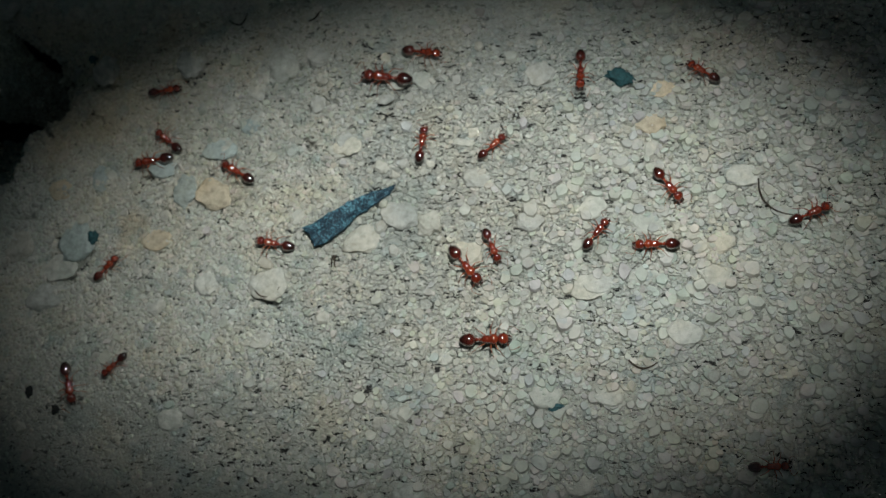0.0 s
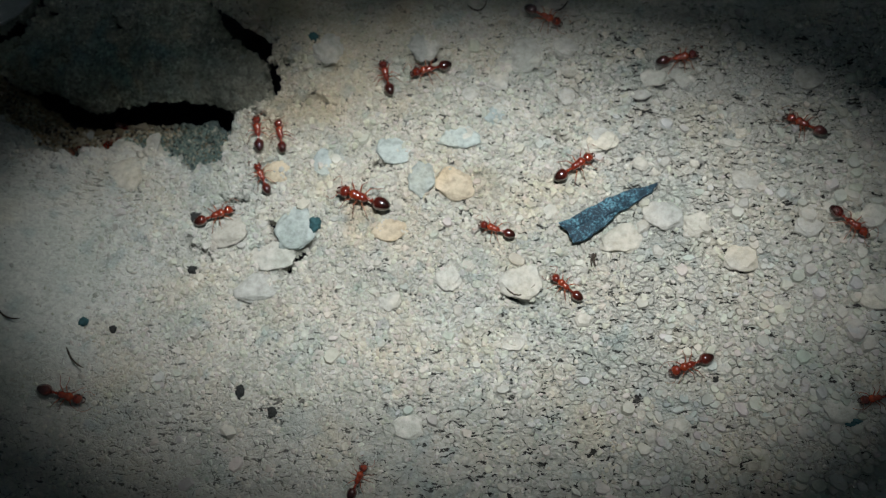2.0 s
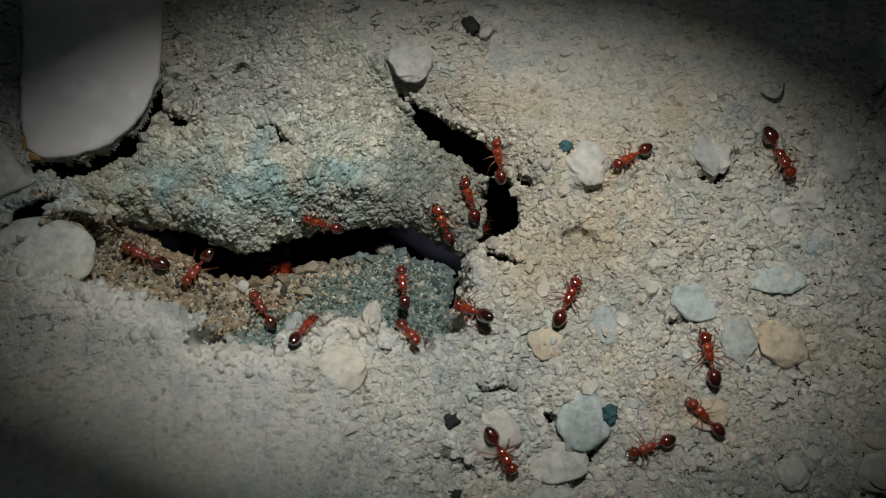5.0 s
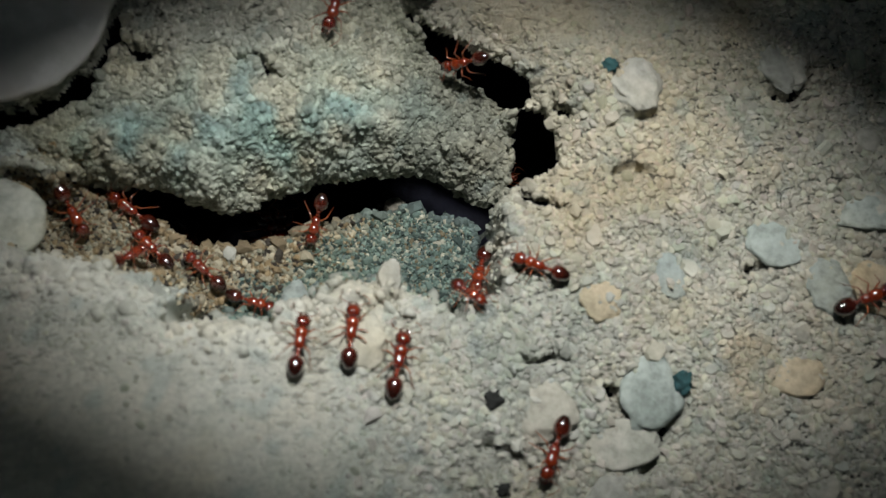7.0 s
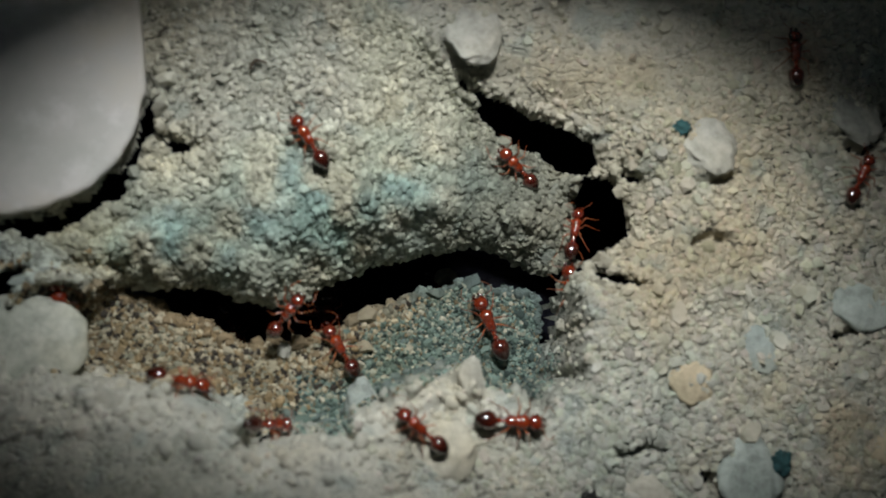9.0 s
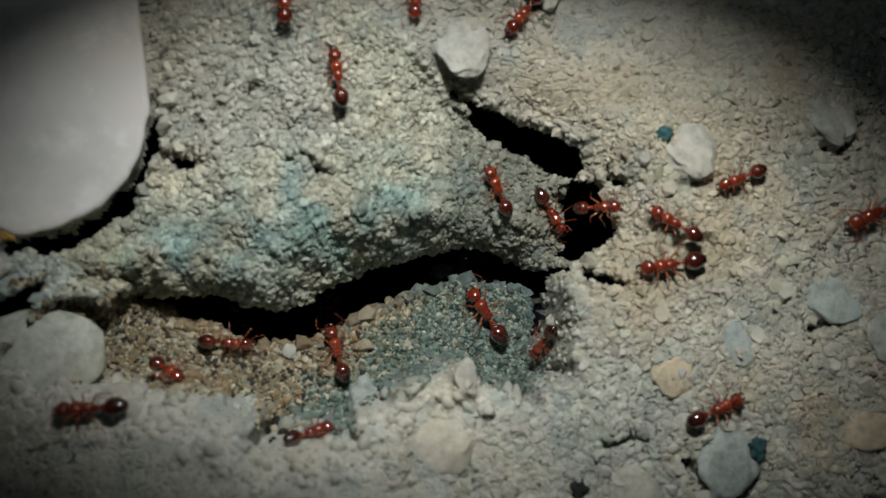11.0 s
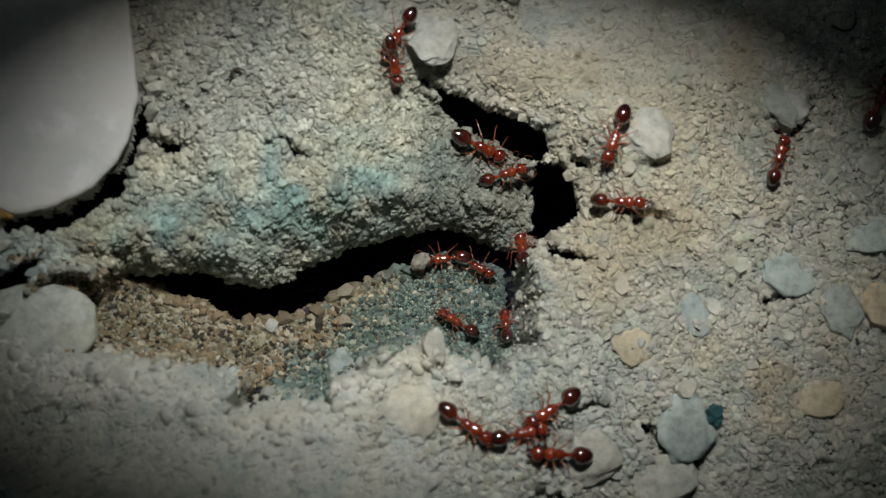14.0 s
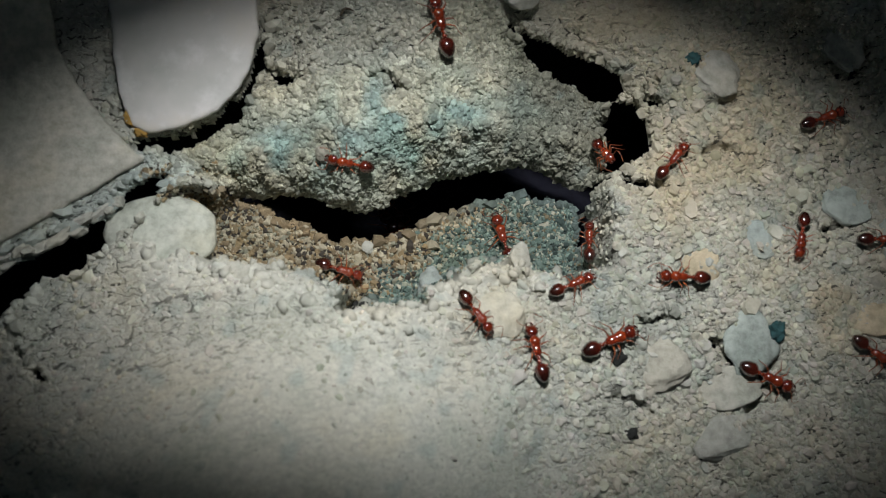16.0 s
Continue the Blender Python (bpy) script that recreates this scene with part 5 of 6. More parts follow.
    crawl(ants[10], [(0, -25.2, 5.7, 0, -7.0), (2.6, -25.3, 5.8, -48, -7.0), (2.73, -24.4, 4.9, -104, -4.7), (2.87, -23.8, 4.2, -159, -2.3), (3, -23.2, 3.5, 145), (3.5, -25.7, 4.3, -172), (3.75, -25.2, 4.7, -123), (4, -24.7, 5.1, -73), (5.25, -25.5, 4.7, -149), (6.5, -26.3, 4.4, 134), (7, -26.7, 4.0, 131), (7.5, -25.8, 3.3, 68), (8, -24.4, 2.7, 11), (8.5, -24.9, 2.2, -20), (9.33, -27.6, 2.7, -24), (10.2, -27.5, 2.7, -29), (11, -28.3, 3.5, -33), (11.2, -26.1, 2.4, 19), (11.5, -23.8, 1.2, 72), (12, -23.7, 2.2, 71), (12.5, -20.9, 1.5, 106), (13, -21.0, 3.7, 146), (13.5, -22.8, 11.1, 102), (13.7, -23.9, 8.3, 175, -3.5), (13.9, -25.0, 5.6, -111, -7.0), (14.2, -25.0, 5.6, 178, -7.0), (14.6, -25.0, 5.6, 108, -7.0), (14.7, -25.7, 7.7, 162, -4.7), (14.9, -26.3, 9.8, -144, -2.3), (15, -27.0, 11.8, -90), (15.5, -29.6, 5.6, -49), (16, -24.3, 2.3, -27)])
    crawl(ants[11], [(0, 6.5, 7.6, 7), (0.25, 8.5, 8.7, -63), (0.5, 10.4, 9.8, -133), (1, 9.4, 7.9, 167), (1.4, 5.2, 31.6, 130), (2, -2.5, 31.7, 178), (2.6, -10.3, 31.7, -133), (2.8, -10.9, 22.6, 165), (3, -12.0, 14.5, 103), (3.25, -14.1, 9.4, 37), (3.5, -16.9, 5.4, -29), (3.75, -14.5, 4.4, 34), (4, -12.0, 3.2, 97), (4.83, -11.4, 3.5, 93), (5.67, -16.5, 0.9, 88), (6.5, -16.0, 0.1, 84), (7, -18.7, -2.1, 77), (7.5, -18.8, -3.5, 92), (8, -20.1, 0.4, 109), (8.5, -19.8, 3.3, 115), (11, -20.1, 3.2, 96), (11.5, -20.5, 4.7, 125), (12, -25.8, 9.6, 141), (12.2, -26.9, 13.1, -150), (12.5, -27.9, 16.5, -82), (12.8, -29.1, 18.7, -6), (13, -30.4, 20.9, 70), (13.5, -23.9, 18.0, 118), (13.9, -22.7, 29.5, 87), (15.3, -22.7, 40.0, 90), (16, -22.7, 40.0, 90)])
    crawl(ants[12], [(0, 57.6, -24.4, 4), (0.133, 55.1, -28.7, -52), (0.267, 52.6, -33.0, -108), (0.4, 50.1, -37.3, -164), (0.967, 41.1, -36.1, -179), (1.53, 30.6, -36.0, 165), (2.1, 19.9, -35.5, 149), (2.5, 16.8, -17.1, -167), (3, 15.7, -19.0, 132), (3.5, 10.1, -12.1, 137), (4, 8.9, -7.1, 105), (4.83, 6.6, -6.6, 127), (5.67, 3.6, -4.5, 149), (6.5, 2.5, -4.2, 171), (7, -6.6, 0.7, 154), (7.5, -5.4, 7.3, 78), (8, -5.5, 6.9, 57), (8.5, -8.5, 11.3, 134), (11, -10.1, 10.2, 106), (11.2, -11.2, 7.9, 152), (11.5, -12.1, 5.9, -163), (12, -13.5, 6.6, -101), (12.2, -11.2, 5.7, -60), (12.5, -8.9, 4.9, -18), (13, -9.7, 4.9, 3), (13.5, -8.9, 3.3, 78), (14, -7.5, 4.9, 72), (14.5, -7.7, 5.8, 24), (15, -4.4, 7.3, 40), (15.5, 2.4, 5.1, 38), (16, 5.9, 6.2, 10)])
    crawl(ants[13], [(0, 36.5, -7.4, -66), (0.5, 38.5, -8.8, -54), (1, 33.9, -13.2, -121), (1.5, 28.2, -14.4, 161), (2, 20.5, -10.6, 141), (2.5, 17.3, -13.2, -171), (3, 14.4, -12.9, 157), (3.5, 6.2, -8.2, -157), (3.75, 5.5, -7.7, 163), (4, 4.7, -7.3, 122), (4.83, 2.7, -7.8, -179), (5.67, 0.7, -8.3, -120), (6.5, -1.3, -8.9, -62), (6.9, -2.6, -17.8, 5), (8.3, 5.2, -14.4, 19), (9.7, 11.9, -10.4, 32), (11.1, 17.2, -7.4, 46), (11.3, 13.0, -6.6, 95), (11.5, 8.9, -5.8, 144), (12, 8.9, -3.2, 163), (12.2, 9.7, -3.7, -117), (12.5, 10.6, -4.2, -37), (12.9, 20.4, -6.4, 8), (13.5, 20.3, -4.7, 85), (14.1, 20.2, -2.9, 162), (14.5, 5.9, -1.8, -166), (15, 3.1, -2.9, -141), (15.5, 1.7, -3.7, -158), (16, -5.0, -1.8, 168)])
    crawl(ants[14], [(0.6, 18.5, 29.5, -100), (1, 15.2, 11.5, -107), (1.5, 13.8, 9.0, -116), (2, 8.9, 7.9, -164), (2.5, 5.7, 1.4, -111), (3, 1.0, -2.4, -176), (3.5, -4.6, 0.4, 147), (4, -6.5, 1.1, -159), (5.25, -7.9, 0.8, 130), (6.5, -9.1, 0.6, 60), (6.67, -9.0, 0.7, 2), (6.83, -8.9, 0.8, -55), (7, -8.8, 0.8, -113), (7.5, -8.5, 1.4, -146), (7.75, -8.5, 1.5, 147), (8, -8.5, 1.6, 80), (8.5, -8.2, 4.0, 83), (9.75, -5.3, 4.1, 130), (11, -2.7, 4.3, 178), (11.5, -5.7, 3.4, -145), (12, -6.1, -3.2, -95), (12.5, -7.9, -3.8, -157), (13, -8.7, -5.5, 133), (13.5, -9.3, -5.1, 159), (14, -9.0, -5.9, 165), (14.2, -11.1, -11.5, -152), (14.4, -13.2, -17.0, -110), (16, -13.2, -17.1, -110)])
    crawl(ants[15], [(0, -5.9, 7.2, 0, -7.0), (10.6, -6.0, 7.2, 41, -7.0), (11, -4.8, 7.9, -15), (11.5, -3.9, 7.2, 0), (11.7, -4.0, 7.3, 57), (11.8, -4.1, 7.4, 113), (12, -4.2, 7.4, 169), (12.5, -11.5, 14.5, 120), (13, -16.5, 15.2, 118), (13.5, -17.2, 16.2, 99), (13.7, -15.9, 16.2, 157), (13.8, -14.6, 16.2, -145), (14, -13.2, 16.3, -87), (14.1, -13.3, 20.0, -28), (14.3, -13.3, 24.1, 31), (14.4, -13.3, 28.2, 89), (14.5, -13.3, 28.4, 147), (14.5, -13.2, 28.7, -156), (14.6, -13.2, 29.0, -99), (15, -14.3, 22.1, -107), (15.1, -14.3, 24.4, -161), (15.3, -14.3, 26.7, 144), (15.4, -14.3, 29.1, 90), (16, -14.3, 29.1, 90)])
    crawl(ants[16], [(0, -20.9, 5.2, 0, -7.0), (3.6, -20.6, 5.2, -75, -7.0), (3.8, -20.2, 3.9, -139, -3.5), (4, -19.9, 2.9, 156), (5.25, -21.9, 2.0, 113), (6.5, -23.9, 1.0, 70), (7, -23.9, 2.8, 132), (7.5, -23.1, 2.1, 56), (8, -22.7, 0.6, 3), (8.5, -23.6, 0.2, -15), (11, -22.0, -0.5, 1), (11.5, -18.4, 0.3, 30), (12, -17.3, 2.4, 100), (12.5, -16.0, 2.1, 174), (13, -16.2, 1.2, 104), (13.5, -11.9, 3.5, 64), (13.8, -10.9, 4.3, 12), (14, -9.9, 5.0, -40), (14.5, -6.5, 3.0, -49), (15, -0.5, -1.8, -63), (15.5, 0.4, -1.9, -25), (15.8, 1.5, -1.4, -69), (16, 2.7, -0.8, -113)])
    crawl(ants[17], [(0, -3.4, 40.0, 0), (1.2, -3.4, 40.0, -45), (2.4, -3.4, 40.0, -90), (3.6, -3.4, 26.9, -99), (3.8, -5.1, 22.7, -157), (4, -6.9, 18.4, 145), (4.4, -7.4, 34.5, 124), (7.5, -9.9, 30.7, -174), (10.6, -12.5, 26.9, -111), (11, -12.9, 20.0, -105), (11.5, -7.2, 11.7, -79), (11.8, -8.0, 11.1, -2), (12, -9.3, 10.3, 75), (12.5, -11.3, 11.5, 27), (13, -11.4, 10.9, 82), (13.5, -10.4, 11.8, 22), (14, -7.6, 9.7, 6), (14.5, -9.2, 9.7, 65), (15, -10.2, 13.2, 123), (15.5, -9.6, 16.8, 56), (15.9, -9.0, 25.8, 86), (16, -9.0, 25.8, 86)])
    crawl(ants[18], [(0, 13.6, -0.2, 150), (0.5, 12.8, 7.0, 118), (1, 11.8, 11.9, 68), (1.25, 13.3, 13.2, 134), (1.5, 14.7, 14.4, -161), (1.75, 16.7, 13.8, -95), (2, 18.7, 13.1, -29), (2.5, 21.9, 12.2, -17), (3, 25.0, 11.4, -5), (3.5, 30.1, 11.3, 8), (3.7, 33.9, 14.4, -61), (3.9, 37.7, 17.5, -129), (6.63, 30.8, 11.0, -137), (9.37, 26.7, 7.6, -145), (12.1, 22.0, 1.4, -152), (12.3, 16.9, 2.6, 141), (12.5, 11.8, 3.8, 75), (13, 12.0, 4.8, 1), (13.4, 22.7, 2.9, 73), (14.8, 22.7, 40.0, 90), (16, 22.7, 40.0, 90)])
    crawl(ants[19], [(0.6, 2.6, 30.4, -101), (0.8, 1.1, 22.3, -169), (1, -0.4, 14.3, 123), (1.5, -1.4, 12.2, 89), (1.9, -6.1, 30.1, 93), (4.97, -4.8, 29.0, 38), (8.03, -3.4, 27.9, -17), (11.1, -2.1, 26.8, -71), (11.2, -1.8, 23.2, -15), (11.4, -1.6, 19.6, 41), (11.5, -1.3, 16.0, 97), (11.9, 0.1, 26.6, 58), (12.5, 2.7, 26.4, -9), (13.1, 5.2, 26.2, -76), (13.5, 2.7, 16.8, -134), (14, -2.2, 9.9, -120), (14.4, -6.0, 7.2, -162, -7.0), (15.1, -13.0, 6.4, -153, -7.0), (15.5, -13.9, 3.2, -103), (15.8, -13.8, 3.1, 178), (16, -13.8, 3.1, 98)])
    crawl(ants[20], [(0, -25.2, 5.7, 0, -7.0), (3.3, -25.3, 5.9, -63, -7.0), (6.6, -25.0, 5.6, -127, -7.0), (6.73, -25.6, 4.7, -71, -4.7), (6.87, -26.3, 3.9, -15, -2.3), (7, -26.9, 3.0, 41), (7.5, -27.3, 3.0, 95), (8, -21.8, 4.0, 85), (8.5, -21.7, 5.6, 52), (9.33, -22.0, 5.0, 30), (10.2, -23.5, 3.7, 7), (11, -25.4, 4.9, -15), (11.5, -23.2, 3.9, 11), (12, -19.8, 3.5, -11), (12.2, -19.2, 3.8, 49), (12.5, -18.6, 4.1, 110), (13, -17.6, 9.0, 65), (13.5, -25.3, 19.0, 136), (13.9, -24.3, 29.7, 87), (15.3, -24.3, 40.0, 90), (16, -24.3, 40.0, 90)])
    crawl(ants[21], [(0, -38.8, 40.0, 0), (1.2, -38.8, 40.0, -45), (2.4, -38.8, 40.0, -90), (3.6, -36.4, -2.9, -77), (3.8, -34.3, 2.0, -138), (4, -31.3, 6.5, 162), (4.83, -28.8, 5.9, 154), (5.67, -29.2, 5.9, 146), (6.5, -28.8, 4.3, 138), (7, -27.4, 6.6, 138), (7.5, -26.8, 5.3, 180), (7.75, -29.1, 5.9, -121), (8, -31.5, 6.5, -61), (8.5, -32.4, 9.4, -67), (9.75, -32.0, 6.1, -127), (11, -31.4, 2.7, 173), (11.2, -31.0, -2.5, -139), (11.4, -30.6, -7.1, -91), (12.8, -32.1, -46.0, -90), (16, -32.1, -46.0, -90)])
    crawl(ants[22], [(0, -23.8, -4.8, -7), (0.25, -16.7, -5.5, 46), (0.5, -8.3, -6.4, 99), (0.75, -8.3, -6.1, 141), (1, -8.3, -5.9, -177), (1.25, -8.3, -5.8, 106), (1.5, -8.3, -5.6, 30), (2, -7.9, -5.5, 26), (2.5, -14.6, -5.2, -25), (3, -11.9, -6.6, -54), (3.5, -10.7, -8.1, -66), (4, -9.6, -10.0, -57), (4.83, -7.1, -8.0, -60), (5.67, -5.8, -7.4, -64), (6.5, -6.9, -3.4, -68), (7, -7.0, -8.5, -116), (7.4, -8.9, -17.3, -93), (8.8, -8.9, -46.0, -90), (16, -8.9, -46.0, -90)])
    crawl(ants[23], [(0, -20.9, 5.2, 0, -7.0), (7.6, -20.6, 5.1, -65, -7.0), (7.8, -19.1, 2.1, -142, -3.5), (8, -17.7, -1.0, 141), (8.5, -18.1, -1.4, 115), (9.75, -13.5, 0.0, 175), (11, -8.7, 1.4, -125), (11.5, -8.2, 0.3, 170), (12, -12.6, 4.2, 151), (12.2, -12.6, 3.9, -147), (12.5, -12.5, 3.6, -85), (13, -10.5, 1.1, -11), (13.5, -11.0, 1.4, 68), (14, -12.1, 1.6, 139), (14.5, -15.6, 2.0, 164), (15, -17.0, 0.8, 177), (15.5, -19.6, 0.3, -159), (15.8, -18.5, -0.9, -111), (16, -17.3, -2.1, -64)])
    crawl(ants[24], [(0, -5.9, 7.2, 0, -7.0), (1.55, -6.0, 7.2, -61, -7.0), (3.1, -6.0, 7.2, -122, -7.0), (3.3, -7.4, 4.9, -76, -3.5), (3.5, -9.2, 3.5, -30), (4, -0.3, 3.7, -7), (4.83, -1.6, 1.8, 50), (5.67, -2.9, -0.2, 106), (6.5, -4.1, -2.1, 163), (6.75, -9.1, -2.7, 118), (7, -14.1, -3.4, 73), (7.5, -16.0, -7.8, 82), (7.75, -16.3, -6.8, 28), (8, -16.6, -5.9, -27), (8.4, -19.6, -11.1, -94), (9.8, -19.6, -46.0, -90), (16, -19.6, -46.0, -90)])
    crawl(ants[25], [(0, 61.6, -5.0, 23), (0.4, 71.0, -5.3, 3), (0.467, 70.3, -5.1, 60), (0.533, 69.6, -4.9, 117), (0.6, 68.9, -4.7, 175), (1, 54.2, -3.8, 109), (1.5, 50.5, -0.1, 139), (2, 39.5, 3.3, 153), (2.17, 39.4, 4.0, 99), (2.33, 39.2, 4.8, 44), (2.5, 39.0, 5.5, -10), (2.7, 42.9, 5.9, 34), (2.9, 46.8, 6.2, 77), (4.3, 46.8, 40.0, 90), (16, 46.8, 40.0, 90)])
    crawl(ants[26], [(0, -0.5, -19.1, -73), (0.5, -1.4, -26.4, -110), (0.7, -2.8, -33.9, -68), (0.9, -4.1, -41.4, -25), (1.75, 3.5, -36.9, 18), (2.6, 11.2, -32.3, 62), (2.8, 9.0, -26.4, 128), (3, 6.9, -20.4, -166), (3.5, -2.6, -17.3, 139), (4, -4.9, -10.6, 105), (4.13, -5.4, -12.9, 159), (4.27, -6.0, -15.2, -147), (4.4, -6.5, -17.5, -93), (5.8, -6.5, -46.0, -90), (16, -6.5, -46.0, -90)])
    crawl(ants[27], [(0, -40.9, 40.0, 0), (2.7, -40.9, 40.0, -45), (5.4, -40.9, 40.0, -90), (6.6, -40.9, 7.6, -73), (7, -30.4, 6.5, -70), (7.2, -35.7, 6.8, -125), (7.4, -39.9, 6.3, -180), (8.97, -40.3, 6.3, -122), (10.5, -40.8, 6.4, -65), (12.1, -41.3, 6.4, -7), (12.3, -38.0, 6.0, 39), (12.5, -34.8, 5.6, 85), (12.9, -41.8, 6.5, 101), (14.3, -41.8, 40.0, 90), (16, -41.8, 40.0, 90)])
    crawl(ants[28], [(0, 26.8, 7.9, 171), (0.5, 20.9, 3.1, -140), (1, 16.9, -4.6, -145), (1.5, 10.4, -6.2, 179), (2, 3.9, -3.7, 162), (2.5, -3.9, -6.5, 156), (2.75, -2.6, -8.3, -143), (3, -1.4, -10.2, -82), (3.25, 2.5, -11.5, -40), (3.5, 6.4, -12.8, 2), (3.7, 4.0, -17.1, -48), (3.9, 1.6, -21.4, -98), (5.3, 1.6, -46.0, -90), (16, 1.6, -46.0, -90)])
    crawl(ants[29], [(0, -5.9, 7.2, 0, -7.0), (11.1, -6.0, 7.2, -14, -7.0), (11.2, -3.3, 6.5, -73, -4.7), (11.4, -0.7, 5.9, -133, -2.3), (11.5, 2.0, 5.2, 168), (12, 1.9, 4.7, -176), (12.5, 8.5, 4.6, -177), (13, -1.9, 4.0, -175), (13.5, -5.3, 3.6, -147), (14, -11.9, 5.6, 176), (14.5, -13.3, 6.4, -170), (15, -16.2, 6.3, -168), (15.5, -18.9, 7.0, -168), (16, -22.9, 8.4, 162)])
    crawl(ants[30], [(0, 53.6, 7.2, 146), (0.4, 47.1, 27.3, 136), (0.967, 42.1, 28.9, 162), (1.53, 36.8, 29.6, -172), (2.1, 30.1, 29.7, -146), (2.5, 26.8, 13.7, -117), (3, 27.5, 16.1, -175), (3.4, 25.6, 26.7, -116), (7.47, 24.0, 18.9, -118), (11.5, 19.7, 6.9, -120), (15.6, 18.6, -2.2, -122), (15.8, 13.2, -2.0, -66), (16, 7.8, -1.7, -10)])
    crawl(ants[31], [(0.6, -27.3, -20.6, 0), (0.733, -24.3, -20.6, 54), (0.867, -21.5, -20.5, 109), (1, -18.6, -20.4, 164), (1.17, -18.4, -20.4, 104), (1.33, -18.2, -20.4, 45), (1.5, -18.1, -20.4, -14), (2, -17.9, -20.5, -13), (2.5, -17.5, -20.6, -6), (3, -17.6, -20.9, -10), (3.4, -16.6, -28.7, -87), (4.8, -16.8, -46.0, -90), (16, -16.8, -46.0, -90)])
    crawl(ants[32], [(0, -20.9, 5.2, 0, -7.0), (11.1, -20.5, 5.0, 34, -7.0), (11.5, -18.7, 6.2, -13), (12, -14.1, 1.3, 11), (12.5, -10.5, 8.2, 31), (13, -9.8, 11.4, 84), (13.5, -7.1, 12.6, 24), (13.7, -8.2, 12.3, -55, -3.5), (13.9, -9.0, 12.3, -134, -7.0), (15.1, -13.0, 6.4, -95, -7.0), (15.5, -9.3, 4.3, -31), (15.8, -8.9, 3.0, 21), (16, -8.6, 1.5, 73)])
    crawl(ants[33], [(0, 50.8, -2.6, -53), (0.5, 50.9, -4.4, -74), (1, 51.1, -4.2, -61), (1.17, 51.0, -4.1, -5), (1.33, 50.9, -4.1, 52), (1.5, 50.8, -4.0, 109), (1.63, 53.1, -4.0, 166), (1.77, 55.5, -3.9, -137), (1.9, 57.9, -3.9, -80), (3.3, 57.9, -46.0, -90), (16, 57.9, -46.0, -90)])
    crawl(ants[34], [(0, 3.4, -17.4, -138), (0.5, 4.4, -24.5, -99), (0.75, 4.5, -25.1, -176), (1, 4.6, -25.7, 108), (1.5, 5.0, -25.7, 59), (2, 5.2, -25.9, 68), (2.13, 4.5, -28.7, 14), (2.27, 3.8, -31.4, -41), (2.4, 3.1, -34.1, -96), (3.8, 3.1, -46.0, -90), (16, 3.1, -46.0, -90)])
    crawl(ants[35], [(0, -25.2, 5.7, 0, -7.0), (12.1, -25.0, 5.6, -79, -7.0), (12.3, -24.4, 2.8, -36, -3.5), (12.5, -23.9, 0.0, 6), (13, -21.1, -0.2, -28), (13.5, -17.4, 0.2, -62), (14, -13.2, -3.6, -47), (14.5, -12.8, -7.3, -52), (15, -10.5, -6.8, -8), (15.5, -5.7, -6.8, -1), (16, -0.9, -8.4, -35)])
    crawl(ants[36], [(0, 43.8, 7.4, -91), (0.5, 44.9, -2.1, -81), (1, 43.8, -9.3, -65), (1.25, 40.4, -11.2, -114), (1.5, 37.0, -13.2, -163), (2, 29.9, -16.5, -157), (2.5, 30.2, -22.1, -173), (2.9, 24.3, -29.4, -104), (4.3, 24.3, -46.0, -90), (16, 24.3, -46.0, -90)])
    crawl(ants[37], [(0, 42.2, 40.0, 0), (0.45, 42.2, 40.0, -45), (0.9, 42.2, 40.0, -90), (2.1, 42.2, 29.6, -99), (2.23, 40.9, 24.9, -158), (2.37, 39.6, 20.3, 144), (2.5, 38.3, 15.7, 86), (2.9, 33.3, 30.5, 102), (4.3, 33.3, 40.0, 90), (16, 33.3, 40.0, 90)])
    crawl(ants[38], [(0, -27.1, 40.0, 0), (6.7, -27.1, 40.0, -45), (13.4, -27.1, 40.0, -90), (14.6, -27.1, 31.1, -97), (15, -30.1, 15.5, -81), (15.1, -29.6, 20.8, -26), (15.3, -29.1, 26.0, 30), (15.4, -28.6, 31.3, 85), (16, -28.6, 31.3, 85)])
    crawl(ants[39], [(0, 30.3, 10.1, -10), (0.5, 31.5, 5.9, -45), (1, 32.6, -0.5, -45), (1.5, 38.6, -3.6, 1), (2, 42.6, -5.0, -41), (2.4, 53.7, -2.3, -75), (3.8, 53.7, -46.0, -90), (16, 53.7, -46.0, -90)])
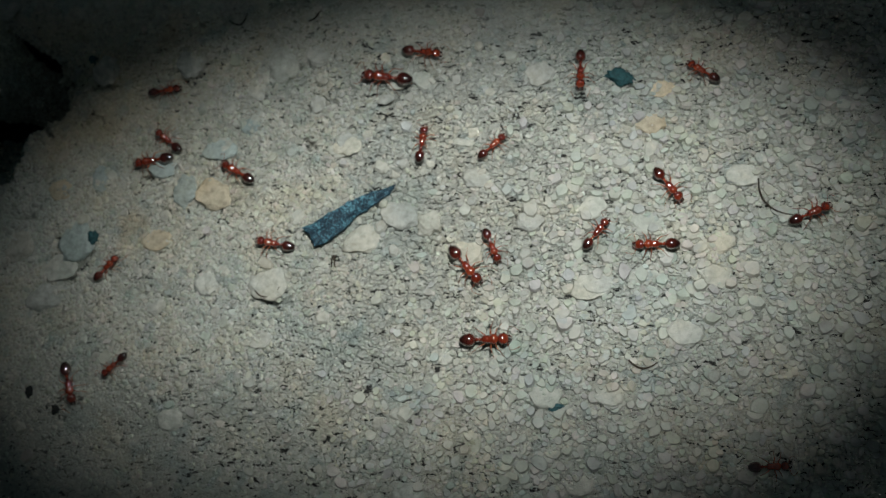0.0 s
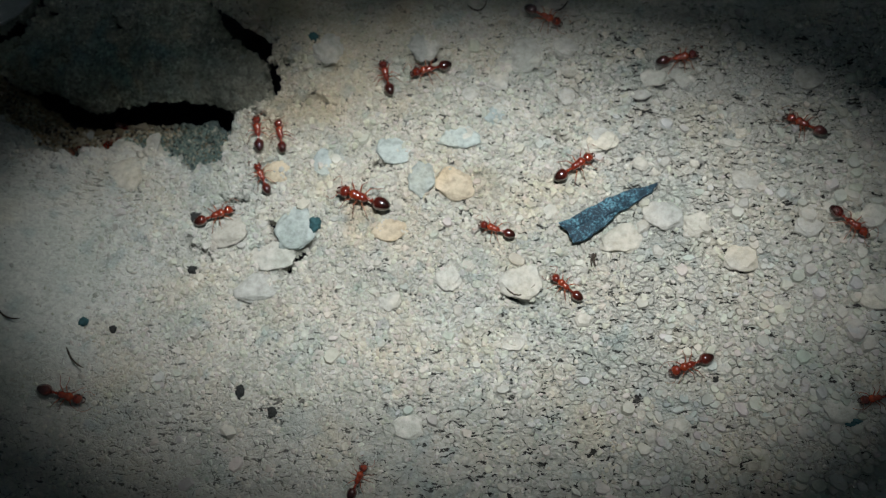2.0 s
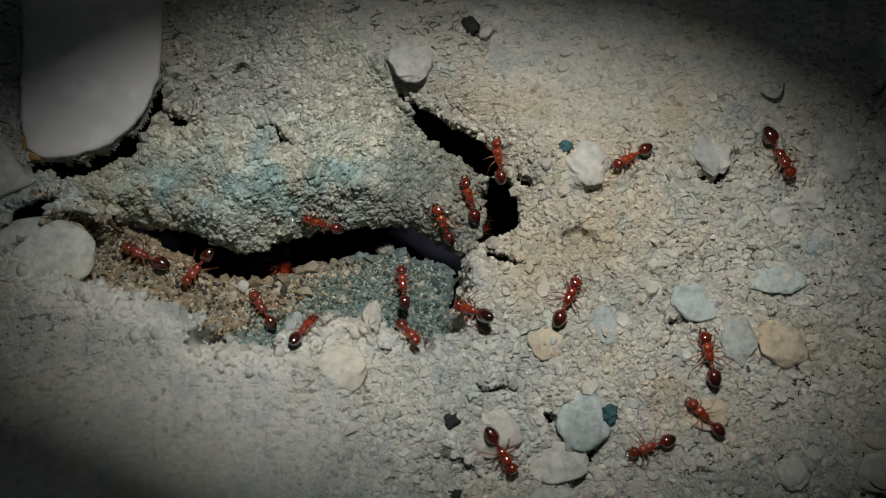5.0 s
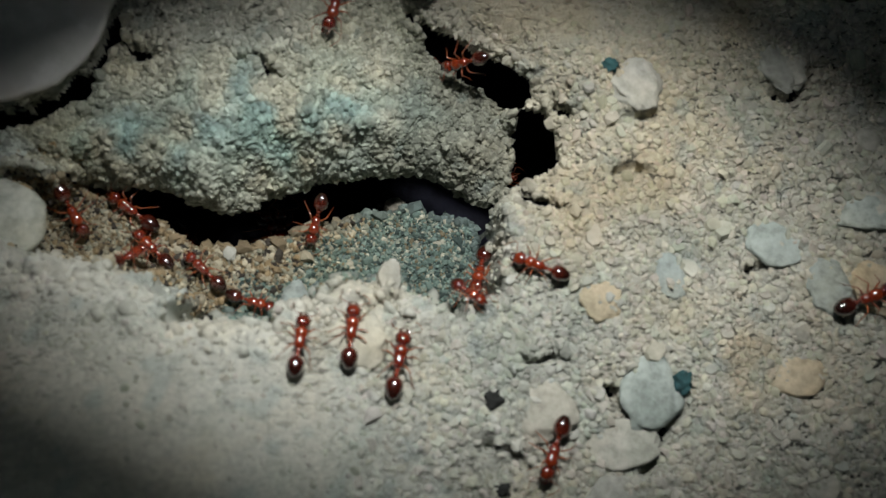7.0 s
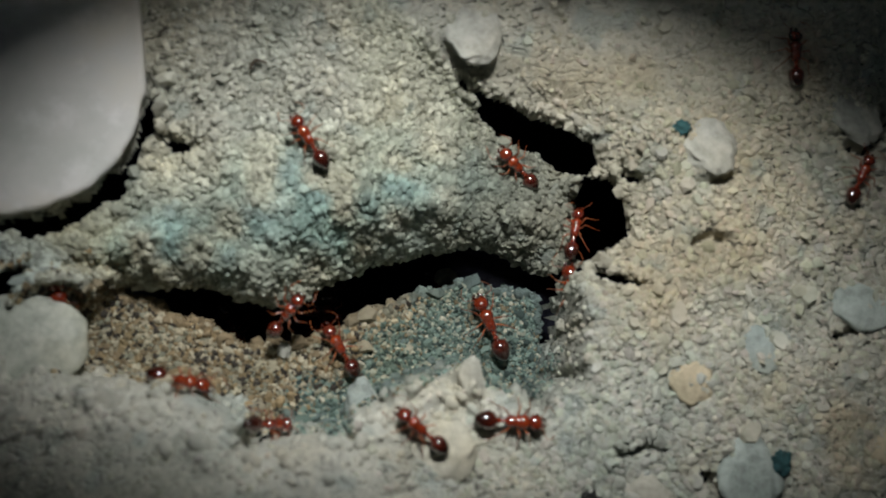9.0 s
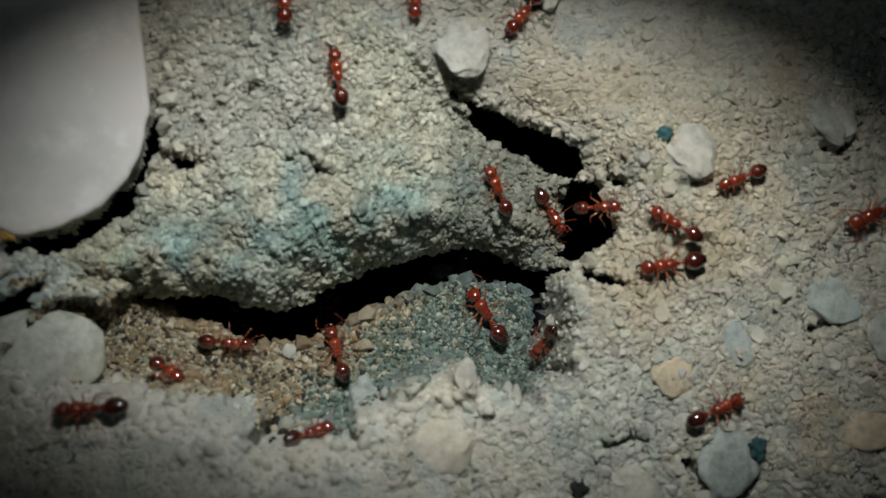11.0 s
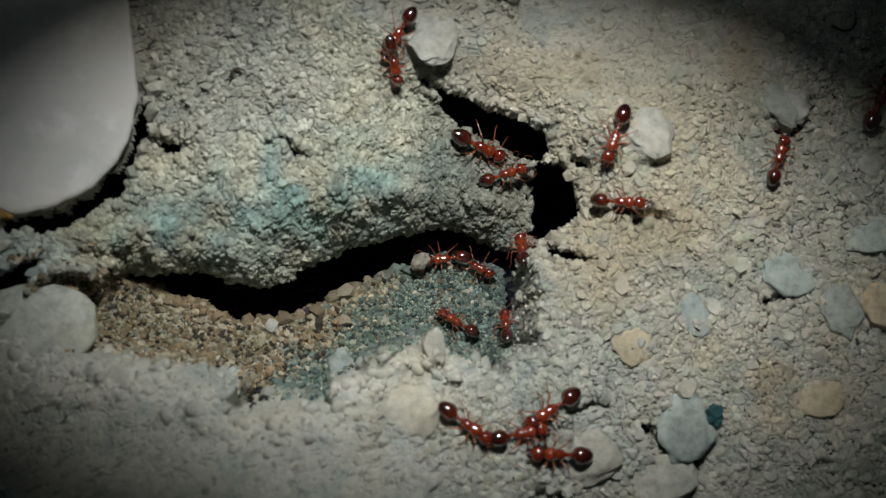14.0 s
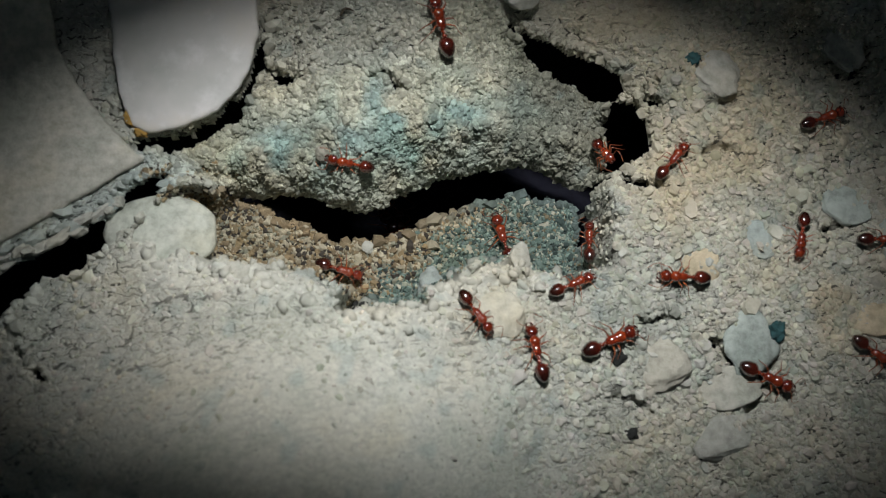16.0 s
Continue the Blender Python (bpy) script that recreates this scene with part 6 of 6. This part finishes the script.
    crawl(ants[40], [(0, 49.4, -7.4, -179), (0.5, 47.3, -8.0, 172), (1, 47.2, -4.3, 107), (1.25, 48.1, -5.7, 166), (1.5, 48.9, -7.0, -135), (1.9, 57.5, -6.7, -78), (3.3, 57.5, -46.0, -90), (16, 57.5, -46.0, -90)])
    crawl(ants[41], [(0, 34.4, -9.0, -50), (0.5, 38.6, -11.4, -14), (1, 43.9, -11.9, -3), (1.5, 49.4, -11.3, 24), (1.7, 53.2, -11.0, -27), (1.9, 57.0, -10.7, -78), (3.3, 57.0, -46.0, -90), (16, 57.0, -46.0, -90)])
    crawl(ants[42], [(0, 36.2, -15.0, 2), (0.5, 45.8, -13.1, 17), (1, 53.8, -11.6, 15), (1.2, 58.4, -11.1, -30), (1.4, 62.9, -10.6, -75), (2.8, 62.9, -46.0, -90), (16, 62.9, -46.0, -90)])
    crawl(ants[43], [(0, 60.0, -46.0, 90), (1.6, 60.0, -18.2, 121), (2, 43.2, -18.5, -168), (2.2, 47.5, -17.2, -120), (2.4, 51.8, -15.8, -73), (3.8, 51.8, -46.0, -90), (16, 51.8, -46.0, -90)])
    crawl(ants[44], [(0, -20.9, 5.2, 0, -7.0), (0.8, -20.9, 5.3, -49, -7.0), (1.6, -20.9, 5.3, -98, -7.0), (1.8, -20.9, 2.4, -157, -3.5), (2, -21.2, -0.1, 144), (2.4, -20.8, 5.3, 82, -7.0), (16, -20.5, 5.0, 82, -7.0)])
    crawl(ants[45], [(0, 45.0, -6.3, 52), (0.5, 48.6, -3.3, 63), (1, 52.1, 2.2, 34), (1.4, 64.3, 2.9, 72), (2.8, 64.3, 40.0, 90), (16, 64.3, 40.0, 90)])
    crawl(ants[46], [(0, -20.9, 5.2, 0, -7.0), (1.6, -20.9, 5.3, -66, -7.0), (1.8, -19.7, 3.1, -135, -3.5), (2, -19.0, 1.5, 157), (2.4, -20.8, 5.3, 114, -7.0), (16, -20.5, 5.0, 114, -7.0)])
    crawl(ants[47], [(0, -13.0, 6.4, 0, -7.0), (7.55, -13.0, 6.4, -48, -7.0), (15.1, -13.0, 6.4, -95, -7.0), (15.5, -13.5, 0.2, -97), (15.8, -12.3, -0.6, -42), (16, -11.2, -1.4, 12)])


motions()
